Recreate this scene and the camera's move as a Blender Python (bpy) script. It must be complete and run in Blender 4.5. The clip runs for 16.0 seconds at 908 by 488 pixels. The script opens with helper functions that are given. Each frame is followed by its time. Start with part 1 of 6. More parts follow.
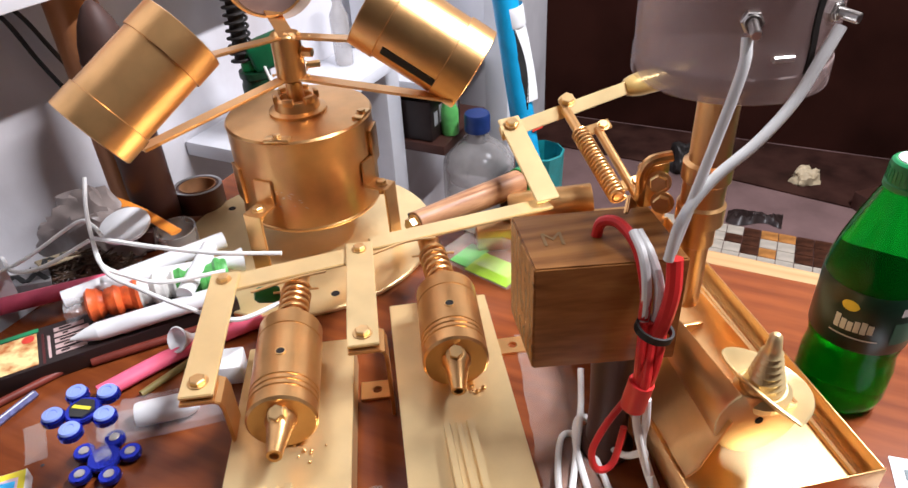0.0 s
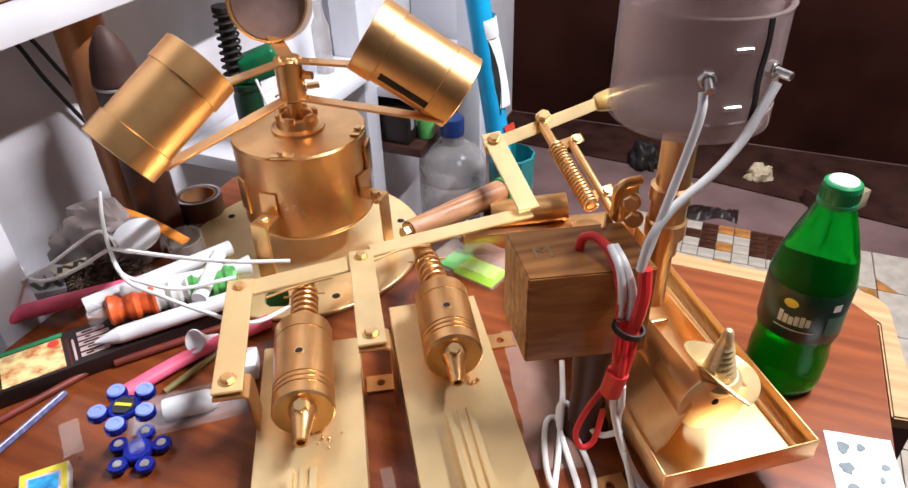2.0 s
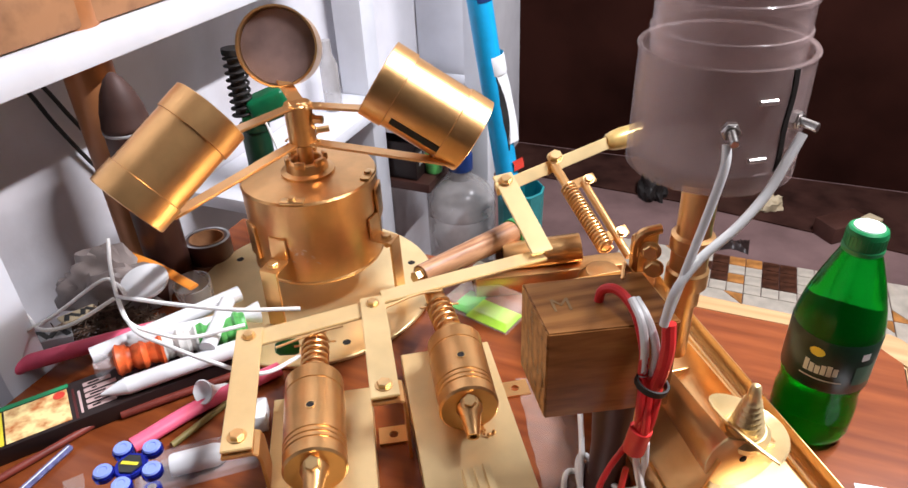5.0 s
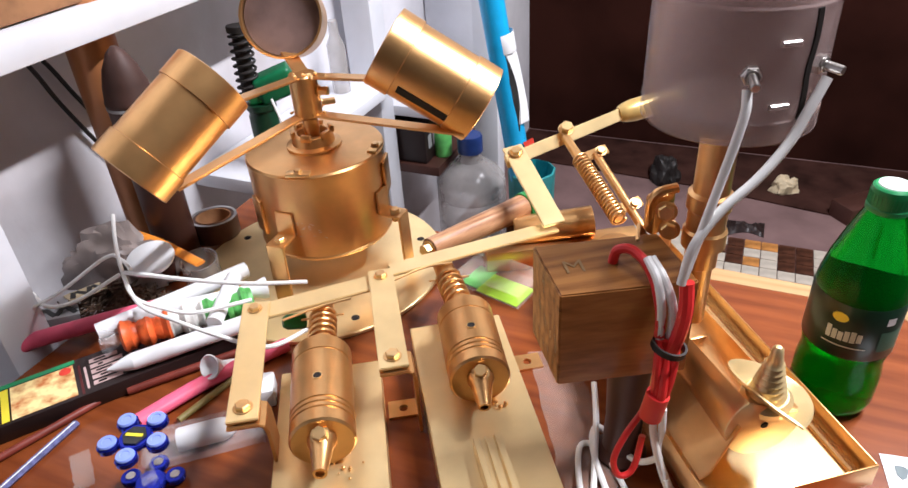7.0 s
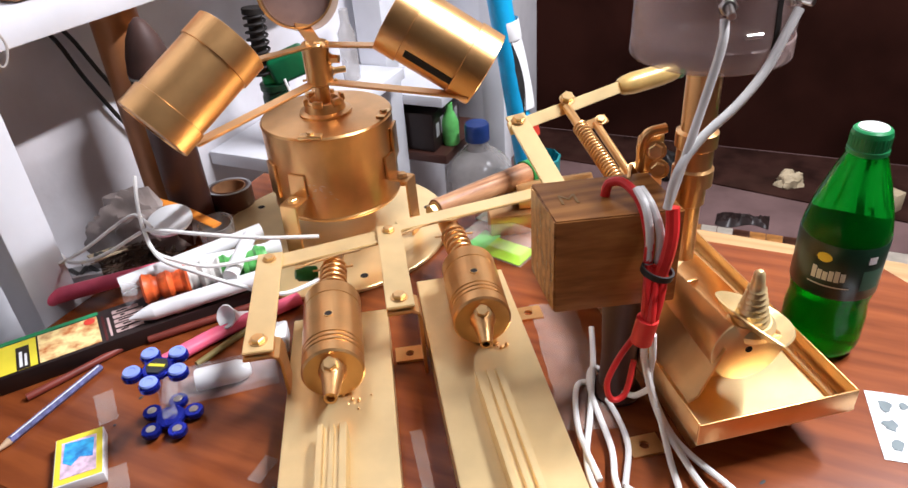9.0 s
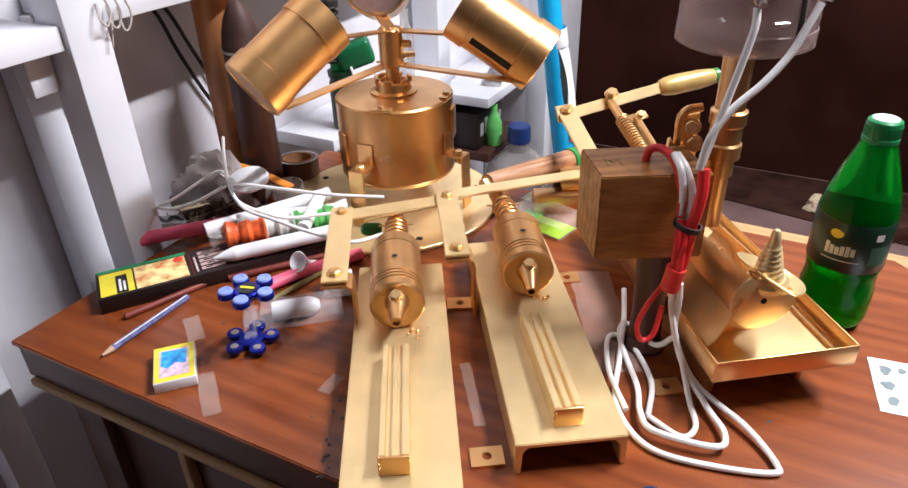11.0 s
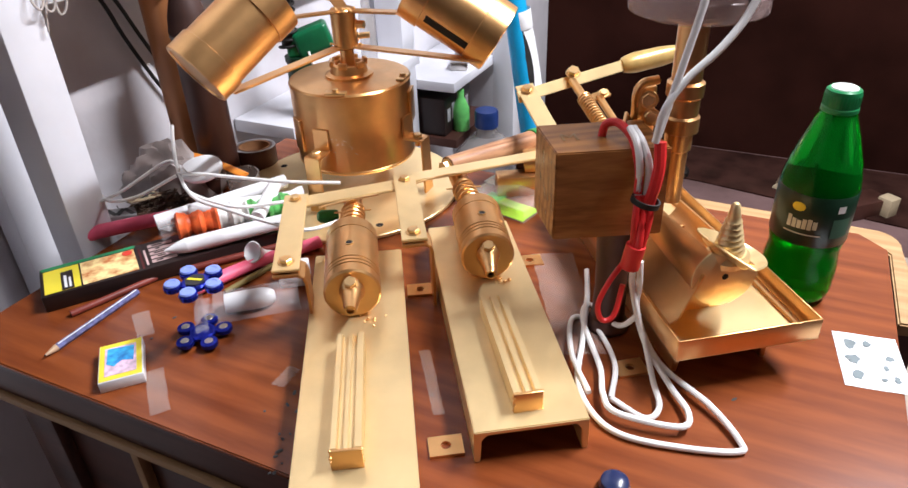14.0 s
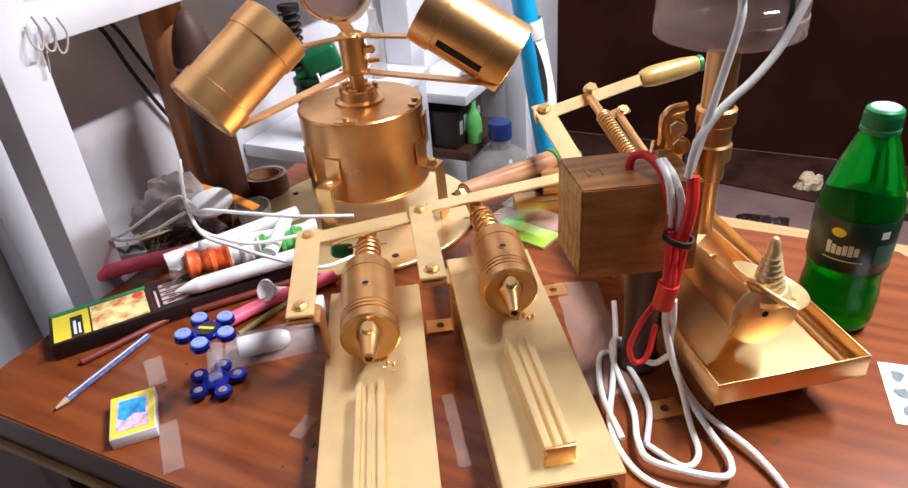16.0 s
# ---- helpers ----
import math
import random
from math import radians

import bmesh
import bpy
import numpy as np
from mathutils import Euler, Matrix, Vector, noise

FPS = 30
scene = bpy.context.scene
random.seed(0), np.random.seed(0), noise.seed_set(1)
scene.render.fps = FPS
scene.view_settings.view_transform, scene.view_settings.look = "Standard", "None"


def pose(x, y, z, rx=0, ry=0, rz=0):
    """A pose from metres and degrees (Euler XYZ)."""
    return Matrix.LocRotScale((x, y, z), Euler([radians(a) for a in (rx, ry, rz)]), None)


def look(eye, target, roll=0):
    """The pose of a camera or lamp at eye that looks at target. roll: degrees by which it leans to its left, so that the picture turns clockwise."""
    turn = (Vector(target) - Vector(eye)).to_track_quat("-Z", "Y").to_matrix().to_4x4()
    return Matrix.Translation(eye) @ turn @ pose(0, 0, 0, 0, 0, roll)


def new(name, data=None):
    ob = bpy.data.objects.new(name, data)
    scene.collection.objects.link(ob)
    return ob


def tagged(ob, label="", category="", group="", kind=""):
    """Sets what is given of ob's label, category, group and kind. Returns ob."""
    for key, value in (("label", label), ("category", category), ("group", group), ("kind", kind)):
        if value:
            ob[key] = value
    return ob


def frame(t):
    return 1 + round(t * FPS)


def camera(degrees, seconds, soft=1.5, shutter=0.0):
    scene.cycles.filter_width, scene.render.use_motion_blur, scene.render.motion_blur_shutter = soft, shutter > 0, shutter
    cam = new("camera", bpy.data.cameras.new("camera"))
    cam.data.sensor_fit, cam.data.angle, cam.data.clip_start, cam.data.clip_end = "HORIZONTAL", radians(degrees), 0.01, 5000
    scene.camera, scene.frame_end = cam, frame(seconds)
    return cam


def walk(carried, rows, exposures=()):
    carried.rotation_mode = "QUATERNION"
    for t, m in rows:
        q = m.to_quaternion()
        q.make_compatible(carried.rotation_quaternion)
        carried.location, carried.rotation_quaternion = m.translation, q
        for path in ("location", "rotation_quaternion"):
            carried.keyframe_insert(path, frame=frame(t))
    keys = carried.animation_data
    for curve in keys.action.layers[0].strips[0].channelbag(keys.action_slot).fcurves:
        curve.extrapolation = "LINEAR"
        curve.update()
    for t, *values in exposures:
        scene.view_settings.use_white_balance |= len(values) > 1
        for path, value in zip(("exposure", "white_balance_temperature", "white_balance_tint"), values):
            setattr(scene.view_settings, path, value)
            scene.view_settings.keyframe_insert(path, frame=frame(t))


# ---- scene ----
cam = camera(66.3, 16.0)
PATH = [
    (0, (0.065, 0.077, 1.229), (-0.011, 1.732, 0.11), -3.2),
    (0.5, (0.063, 0.08, 1.225), (-0.014, 1.737, 0.107), -3.1),
    (1, (0.064, 0.081, 1.223), (0.011, 1.711, 0.065), -3.3),
    (1.5, (0.055, 0.059, 1.246), (0.038, 1.652, 0.038), -2.6),
    (2, (0.037, 0.022, 1.288), (0.063, 1.663, 0.145), -1.8),
    (2.5, (0.025, 0.019, 1.29), (-0.008, 1.657, 0.142), -3.0),
    (3, (0.024, 0.012, 1.293), (-0.007, 1.675, 0.181), -2.9),
    (3.5, (0.027, 0.033, 1.291), (0.039, 1.709, 0.199), -1.7),
    (3.7, (0.025, 0.042, 1.297), (0.05, 1.719, 0.208), -1.8),
    (6, (0.035, 0.045, 1.295), (0.024, 1.733, 0.222), -3.4),
    (6.5, (0.031, 0.043, 1.277), (0.009, 1.714, 0.177), -3.6),
    (7, (0.032, 0.046, 1.267), (0.009, 1.722, 0.176), -3.8),
    (7.5, (0.032, 0.044, 1.258), (0.031, 1.681, 0.109), -3.4),
    (8, (0.033, 0.039, 1.252), (0.006, 1.675, 0.102), -4.0),
    (8.2, (0.037, 0.034, 1.235), (-0.015, 1.678, 0.097), -4.9),
    (10.3, (0.03, -0.122, 1.237), (0.011, 1.615, 0.245), -2.1),
    (10.5, (0.028, -0.129, 1.237), (0.016, 1.604, 0.24), -1.9),
    (11, (0.005, -0.13, 1.231), (-0.113, 1.588, 0.213), -1.6),
    (11.5, (0.007, -0.13, 1.231), (-0.156, 1.581, 0.208), -2.9),
    (12, (0.013, -0.13, 1.229), (-0.083, 1.592, 0.215), -1.8),
    (12.5, (0.023, -0.14, 1.229), (-0.033, 1.618, 0.278), -1.4),
    (13, (0.029, -0.131, 1.222), (-0.009, 1.604, 0.227), -1.9),
    (13.5, (0.029, -0.13, 1.221), (-0.032, 1.588, 0.199), -2.5),
    (14, (0.027, -0.113, 1.213), (-0.031, 1.592, 0.169), -2.2),
    (14.5, (0.023, -0.107, 1.215), (-0.055, 1.601, 0.179), -2.6),
    (15, (0.024, -0.105, 1.221), (-0.014, 1.622, 0.213), -2.9),
    (15.5, (0.028, -0.088, 1.233), (-0.005, 1.663, 0.268), -3.1),
    (16, (0.021, -0.067, 1.228), (-0.076, 1.638, 0.188), -4.6),
]
walk(cam, [(t, look(eye, target, roll)) for t, eye, target, roll in PATH])

# ---- light ----
EXPOSURE = 0.0
scene.view_settings.exposure = EXPOSURE
world = bpy.data.worlds.new("room_air")
scene.world = world
world.use_nodes = True
world.node_tree.nodes["Background"].inputs[0].default_value = (0.30, 0.17, 0.13, 1)
world.node_tree.nodes["Background"].inputs[1].default_value = 0.012

TOP = 0.75                       # table top
ANG = radians(-24)               # the room is turned against the world
U = Vector((math.cos(ANG), math.sin(ANG), 0))
V = Vector((-math.sin(ANG), math.cos(ANG), 0))
P0 = Vector((-0.54, 0.46, 0))    # front left corner of the table
ROOM = Matrix.Translation(P0) @ Matrix.Rotation(ANG, 4, "Z")


def ab(a, b, z=0.0):
    return P0 + a * U + b * V + Vector((0, 0, z))


def area(name, at, aim, sx, sy, power, colour):
    d = bpy.data.lights.new(name, "AREA")
    d.shape, d.size, d.size_y, d.energy, d.color = "RECTANGLE", sx, sy, power, colour
    ob = new(name, d)
    ob.matrix_world = look(at, aim)
    return ob


TUBE_AT = ab(1.40, 0.95, 2.50)       # the tube runs along the white wall
glow = area("tube_light_glow", TUBE_AT, TUBE_AT - Vector((0, 0, 1)), 0.05, 1.2, 99, (0.955, 0.955, 1.03))
glow.matrix_world = Matrix.Translation(TUBE_AT) @ Matrix.Rotation(ANG, 4, "Z") @ Matrix.Rotation(radians(18), 4, "Y")


# ---- materials ----
def mat(name, colour, rough=0.5, metal=0.0, spec=0.5, var=0.12, scale=30.0, bump=0.0, bscale=200.0, tint=None,
        transmission=0.0, coat=0.0, alpha=1.0, rvar=0.0, ior=1.45, dirt=0.0, dirt_colour=(0.05, 0.03, 0.02)):
    m = bpy.data.materials.new(name)
    m.use_nodes = True
    nt = m.node_tree
    b = nt.nodes["Principled BSDF"]
    b.inputs["Roughness"].default_value = rough
    b.inputs["Metallic"].default_value = metal
    b.inputs["Specular IOR Level"].default_value = spec
    b.inputs["Transmission Weight"].default_value = transmission
    b.inputs["Coat Weight"].default_value = coat
    b.inputs["Alpha"].default_value = alpha
    b.inputs["IOR"].default_value = ior
    c = Vector(colour[:3])
    tc = nt.nodes.new("ShaderNodeTexCoord")
    n1 = nt.nodes.new("ShaderNodeTexNoise")
    n1.inputs["Scale"].default_value, n1.inputs["Detail"].default_value = scale, 6
    nt.links.new(tc.outputs["Object"], n1.inputs["Vector"])
    mix = nt.nodes.new("ShaderNodeMix")
    mix.data_type = "RGBA"
    t = Vector(tint) if tint else c * (1 - 2.2 * var)
    mix.inputs[6].default_value = (*[max(0, x) for x in t], 1)
    mix.inputs[7].default_value = (*[min(1, x * (1 + var)) for x in c], 1)
    ramp = nt.nodes.new("ShaderNodeMapRange")
    ramp.inputs[1].default_value, ramp.inputs[2].default_value = 0.3, 0.62
    nt.links.new(n1.outputs["Fac"], ramp.inputs[0])
    nt.links.new(ramp.outputs[0], mix.inputs[0])
    col = mix.outputs[2]
    if dirt:
        n3 = nt.nodes.new("ShaderNodeTexNoise")
        n3.inputs["Scale"].default_value, n3.inputs["Detail"].default_value = scale * 0.37, 8
        nt.links.new(tc.outputs["Object"], n3.inputs["Vector"])
        r3 = nt.nodes.new("ShaderNodeMapRange")
        r3.inputs[1].default_value, r3.inputs[2].default_value = 0.56, 0.72
        r3.inputs[4].default_value = dirt
        nt.links.new(n3.outputs["Fac"], r3.inputs[0])
        m3 = nt.nodes.new("ShaderNodeMix")
        m3.data_type = "RGBA"
        m3.inputs[7].default_value = (*dirt_colour, 1)
        nt.links.new(r3.outputs[0], m3.inputs[0])
        nt.links.new(col, m3.inputs[6])
        col = m3.outputs[2]
    nt.links.new(col, b.inputs["Base Color"])
    if rvar:
        r2 = nt.nodes.new("ShaderNodeMapRange")
        r2.inputs[3].default_value, r2.inputs[4].default_value = max(0.02, rough - rvar), min(1, rough + rvar)
        n4 = nt.nodes.new("ShaderNodeTexNoise")
        n4.inputs["Scale"].default_value, n4.inputs["Detail"].default_value = scale * 1.7, 5
        nt.links.new(tc.outputs["Object"], n4.inputs["Vector"])
        nt.links.new(n4.outputs["Fac"], r2.inputs[0])
        nt.links.new(r2.outputs[0], b.inputs["Roughness"])
    if bump:
        n2 = nt.nodes.new("ShaderNodeTexNoise")
        n2.inputs["Scale"].default_value, n2.inputs["Detail"].default_value = bscale, 4
        nt.links.new(tc.outputs["Object"], n2.inputs["Vector"])
        bn = nt.nodes.new("ShaderNodeBump")
        bn.inputs["Strength"].default_value, bn.inputs["Distance"].default_value = bump, 0.002
        nt.links.new(n2.outputs["Fac"], bn.inputs["Height"])
        nt.links.new(bn.outputs[0], b.inputs["Normal"])
    return m


def wood(name, light, dark, rough, along, stretch=14.0, scale=9.0, coat=0.0, bump=0.1, spec=0.5):
    """Wood with long grain along the angle given, in degrees round z."""
    m = mat(name, light, rough, spec=spec, coat=coat)
    nt = m.node_tree
    b = nt.nodes["Principled BSDF"]
    b.inputs["Coat Roughness"].default_value = 0.12
    tc = nt.nodes.new("ShaderNodeTexCoord")
    mp = nt.nodes.new("ShaderNodeMapping")
    mp.vector_type = "TEXTURE"
    mp.inputs["Rotation"].default_value = (0, 0, radians(along))
    mp.inputs["Scale"].default_value = (stretch, 1, 1)
    nt.links.new(tc.outputs["Object"], mp.inputs[0])
    n = nt.nodes.new("ShaderNodeTexNoise")
    n.inputs["Scale"].default_value, n.inputs["Detail"].default_value, n.inputs["Distortion"].default_value = scale * 6, 8, 0.6
    w = nt.nodes.new("ShaderNodeTexWave")
    w.inputs["Scale"].default_value, w.inputs["Distortion"].default_value, w.inputs["Detail"].default_value = scale * 2.2, 9, 4
    w.inputs["Detail Scale"].default_value = 0.8
    w.bands_direction = "Y"
    nt.links.new(mp.outputs[0], n.inputs["Vector"])
    nt.links.new(mp.outputs[0], w.inputs["Vector"])
    ad = nt.nodes.new("ShaderNodeMath")
    ad.operation = "MULTIPLY_ADD"
    ad.inputs[1].default_value = 0.22
    nt.links.new(w.outputs["Fac"], ad.inputs[0])
    nt.links.new(n.outputs["Fac"], ad.inputs[2])
    fine = nt.nodes.new("ShaderNodeTexNoise")
    fine.inputs["Scale"].default_value, fine.inputs["Detail"].default_value = scale * 34, 3
    nt.links.new(mp.outputs[0], fine.inputs["Vector"])
    ad2 = nt.nodes.new("ShaderNodeMath")
    ad2.operation = "MULTIPLY_ADD"
    ad2.inputs[1].default_value = 0.30
    nt.links.new(fine.outputs["Fac"], ad2.inputs[0])
    nt.links.new(ad.outputs[0], ad2.inputs[2])
    r = nt.nodes.new("ShaderNodeMapRange")
    r.inputs[1].default_value, r.inputs[2].default_value = 0.50, 0.98
    nt.links.new(ad2.outputs[0], r.inputs[0])
    mx = nt.nodes.new("ShaderNodeMix")
    mx.data_type = "RGBA"
    mx.inputs[6].default_value, mx.inputs[7].default_value = (*dark, 1), (*light, 1)
    nt.links.new(r.outputs[0], mx.inputs[0])
    nt.links.new(mx.outputs[2], b.inputs["Base Color"])
    bn = nt.nodes.new("ShaderNodeBump")
    bn.inputs["Strength"].default_value, bn.inputs["Distance"].default_value = bump, 0.001
    nt.links.new(ad.outputs[0], bn.inputs["Height"])
    nt.links.new(bn.outputs[0], b.inputs["Normal"])
    return m


GOLD = mat("gold_spray_paint", (0.80, 0.46, 0.19), 0.31, metal=0.92, var=0.07, scale=22, bump=0.10, bscale=900, rvar=0.07, dirt=0.25, dirt_colour=(0.42, 0.22, 0.07))
GOLD_PALE = mat("pale_gold_paint", (0.86, 0.65, 0.33), 0.34, metal=0.62, var=0.05, scale=18, bump=0.10, bscale=900, rvar=0.08, dirt=0.2, dirt_colour=(0.5, 0.3, 0.1))
GOLD_BRIGHT = mat("bright_gold_steel", (0.90, 0.60, 0.28), 0.33, metal=0.9, var=0.05, scale=60)
STEEL = mat("steel", (0.6, 0.57, 0.54), 0.28, metal=1.0)
DARK_HOLE = mat("dark_hole", (0.012, 0.008, 0.006), 0.8)
TABLE = wood("red_brown_varnish", (0.245, 0.062, 0.016), (0.145, 0.032, 0.0085), 0.27, -24, coat=0.0, scale=6, spec=0.5, stretch=7, bump=0.04)
TABLE_EDGE = wood("dark_edge_varnish", (0.10, 0.035, 0.02), (0.05, 0.018, 0.01), 0.35, -24)
PLY = wood("pale_plywood", (0.46, 0.29, 0.13), (0.32, 0.18, 0.07), 0.55, -24)
BLOCK = wood("gold_stained_wood", (0.42, 0.185, 0.055), (0.17, 0.060, 0.018), 0.24, 10, stretch=9, scale=12)
STICK = wood("varnished_stick_wood", (0.50, 0.27, 0.14), (0.26, 0.11, 0.05), 0.4, 40, stretch=8, scale=22)
PLASTER = mat("white_plaster", (0.64, 0.63, 0.66), 0.85, var=0.05, scale=7, bump=0.25, bscale=60, dirt=0.55, dirt_colour=(0.36, 0.30, 0.29))
WHITE_PAINT = mat("white_gloss_paint", (0.68, 0.69, 0.73), 0.4, var=0.03, scale=12, bump=0.1, bscale=70, dirt=0.15, dirt_colour=(0.5, 0.45, 0.42))
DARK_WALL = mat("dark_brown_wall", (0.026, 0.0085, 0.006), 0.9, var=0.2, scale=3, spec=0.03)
FLOOR = mat("mauve_grey_floor", (0.17, 0.105, 0.10), 0.8, spec=0.12, var=0.15, scale=5, bump=0.1, bscale=80, dirt=0.4)
CEIL = mat("ceiling_paint", (0.55, 0.52, 0.50), 0.9, var=0.04, scale=4)
DARK_FLOOR = mat("dark_brown_floor", (0.04, 0.017, 0.013), 0.85, spec=0.05, var=0.25, scale=9, dirt=0.4)
UPPER_WALL = mat("off_white_upper_wall", (0.52, 0.45, 0.41), 0.85, var=0.05, scale=5, bump=0.2, bscale=60)
MARBLE = mat("pale_marble_tile", (0.46, 0.41, 0.34), 0.35, var=0.10, scale=24, bump=0.05, dirt=0.4, dirt_colour=(0.30, 0.22, 0.15))
OCHRE_TILE = mat("ochre_tile", (0.42, 0.18, 0.05), 0.4, var=0.2, scale=30)
BROWN_TILE = mat("dark_brown_tile", (0.06, 0.022, 0.012), 0.35, var=0.3, scale=40)
PVC = mat("white_pvc", (0.88, 0.88, 0.86), 0.38, var=0.05, scale=25)
WHITE_PLASTIC = mat("white_plastic", (0.82, 0.83, 0.84), 0.3, var=0.03)
PAPER = mat("white_paper", (0.80, 0.82, 0.83), 0.7, var=0.03)
INK = mat("grey_ink", (0.17, 0.21, 0.22), 0.7)
DARK_INK = mat("dark_ink", (0.03, 0.03, 0.03), 0.6)
PINK = mat("pink_plastic", (1.0, 0.15, 0.26), 0.38, var=0.08)
ORANGE = mat("orange_plastic", (0.9, 0.30, 0.04), 0.4, var=0.04)
ORANGE_SPONGE = mat("orange_film", (0.85, 0.13, 0.03), 0.45, var=0.25, scale=60, bump=0.6, bscale=90)
GREEN_FILM = mat("green_film", (0.10, 0.42, 0.10), 0.4, var=0.25, scale=60, bump=0.6, bscale=90)
CLEAR_FILM = mat("clear_film", (0.72, 0.70, 0.66), 0.3, var=0.15, scale=60, bump=0.5, bscale=90)
BLACK_CARD = mat("black_card", (0.022, 0.013, 0.012), 0.4, var=0.1)
MAROON_CARD = mat("maroon_card", (0.09, 0.015, 0.015), 0.4, var=0.1)
YELLOW_INK = mat("yellow_ink", (0.85, 0.72, 0.05), 0.45, var=0.04)
GREEN_INK = mat("green_ink", (0.02, 0.26, 0.10), 0.45, var=0.08)
FOOD_INK = mat("printed_picture_ink", (0.66, 0.52, 0.24), 0.7, spec=0.2, var=0.4, scale=75, tint=(0.45, 0.10, 0.02))
RED_INK = mat("red_ink", (0.65, 0.05, 0.03), 0.45)
BLUE_INK = mat("blue_ink", (0.05, 0.45, 0.86), 0.45, var=0.3, scale=110, tint=(0.02, 0.16, 0.55))
ROSE_INK = mat("rose_ink", (0.75, 0.55, 0.68), 0.45, var=0.15, scale=160)
BLUE_METAL = mat("blue_plated", (0.02, 0.035, 0.42), 0.13, metal=0.8, var=0.1)
LILAC = mat("lilac_cap", (0.24, 0.33, 0.78), 0.25, var=0.05)
BLUE_CAP = mat("dark_blue_cap", (0.02, 0.05, 0.20), 0.35)
CYAN = mat("cyan_can", (0.01, 0.38, 0.72), 0.3, var=0.04)
TEAL = mat("teal_plastic", (0.01, 0.21, 0.22), 0.4, var=0.12)
GREEN_PLASTIC = mat("green_plastic", (0.02, 0.22, 0.05), 0.3, var=0.1)
LIGHT_GREEN = mat("light_green_plastic", (0.16, 0.62, 0.16), 0.35)
LIME = mat("lime_card", (0.42, 0.80, 0.06), 0.5, var=0.1)
BLACK_RUBBER = mat("black_rubber", (0.015, 0.012, 0.011), 0.55)
RED_WIRE = mat("red_wire", (0.72, 0.03, 0.03), 0.35, var=0.08)
BROWN_TUBE = mat("brown_tube_paint", (0.42, 0.17, 0.065), 0.35, metal=0.3, var=0.12, scale=9)
SHELL_DARK = mat("dark_brown_enamel", (0.075, 0.03, 0.022), 0.4, metal=0.2, var=0.15, scale=8)
NEST = mat("brown_dry_scraps", (0.14, 0.09, 0.06), 0.8, var=0.4, scale=60)
GREY_BAG = mat("grey_plastic_bag", (0.30, 0.245, 0.225), 0.35, var=0.2, scale=20, transmission=0.25)
CARD = mat("brown_card", (0.30, 0.14, 0.06), 0.7, var=0.15)
GREY = mat("grey_plastic", (0.33, 0.33, 0.34), 0.5, var=0.2)
CREAM = mat("cream_paper", (0.52, 0.42, 0.27), 0.6, var=0.06)
PENCIL_BLUE = mat("blue_grey_lacquer", (0.12, 0.13, 0.28), 0.35, var=0.3, scale=150)
PENCIL_WOOD = mat("raw_wood", (0.62, 0.42, 0.26), 0.6)
RED_STICK = mat("dark_red_stick", (0.20, 0.035, 0.022), 0.5, var=0.15)
HAZE = mat("cloudy_plastic", (0.46, 0.34, 0.32), 0.26, var=0.06, scale=14, alpha=0.33, bump=0.08, bscale=40)
CLEAR = mat("clear_plastic", (0.50, 0.38, 0.36), 0.15, var=0.05, alpha=0.32)
WATER_JAR = mat("cloudy_water_jar", (0.50, 0.47, 0.45), 0.22, var=0.06, alpha=0.46)
POLY = mat("clear_bag_film", (0.86, 0.86, 0.88), 0.12, var=0.02, alpha=0.16, bump=0.8, bscale=110)
TAPE = mat("clear_tape", (0.80, 0.70, 0.62), 0.14, alpha=0.20, bump=0.4, bscale=130)
BOTTLE_GREEN = mat("green_bottle_plastic", (0.004, 0.40, 0.03), 0.08, var=0.0, transmission=0.85, ior=1.2)
LIQUID = mat("green_drink", (0.02, 0.75, 0.10), 0.05, var=0.0, transmission=0.8, ior=1.2)
BOTTLE_LABEL = mat("dark_green_label", (0.008, 0.030, 0.016), 0.3, var=0.15, scale=40)
GREEN_CAP = mat("green_cap", (0.01, 0.22, 0.07), 0.35)
LAMP_TUBE = bpy.data.materials.new("lit_tube")
LAMP_TUBE.use_nodes = True
LAMP_TUBE.node_tree.nodes["Principled BSDF"].inputs["Emission Color"].default_value = (1, 0.95, 0.88, 1)
LAMP_TUBE.node_tree.nodes["Principled BSDF"].inputs["Emission Strength"].default_value = 12

# ---- building helpers ----
ROOT = {}


def link_mesh(name, bm, m, root, base, sharp=35):
    bmesh.ops.recalc_face_normals(bm, faces=bm.faces[:])
    bm.normal_update()
    for f in bm.faces:
        f.smooth = True
    lim = radians(sharp)
    for e in bm.edges:
        if len(e.link_faces) == 2 and e.calc_face_angle(0) > lim:
            e.smooth = False
    me = bpy.data.meshes.new(name)
    bm.to_mesh(me)
    bm.free()
    me.transform(Matrix.Translation(-Vector(base)))
    me.materials.append(m)
    ob = new(name, me)
    ROOT[ob.name] = Vector(base)
    return ob


def thing(name, base, label, category, group="", kind=""):
    """An Empty at the base of a thing, whose parts are then added in world places."""
    ob = new(name)
    ob.empty_display_size = 0.02
    ob.location = base
    ROOT[ob.name] = Vector(base)
    return tagged(ob, label, category, group, kind)


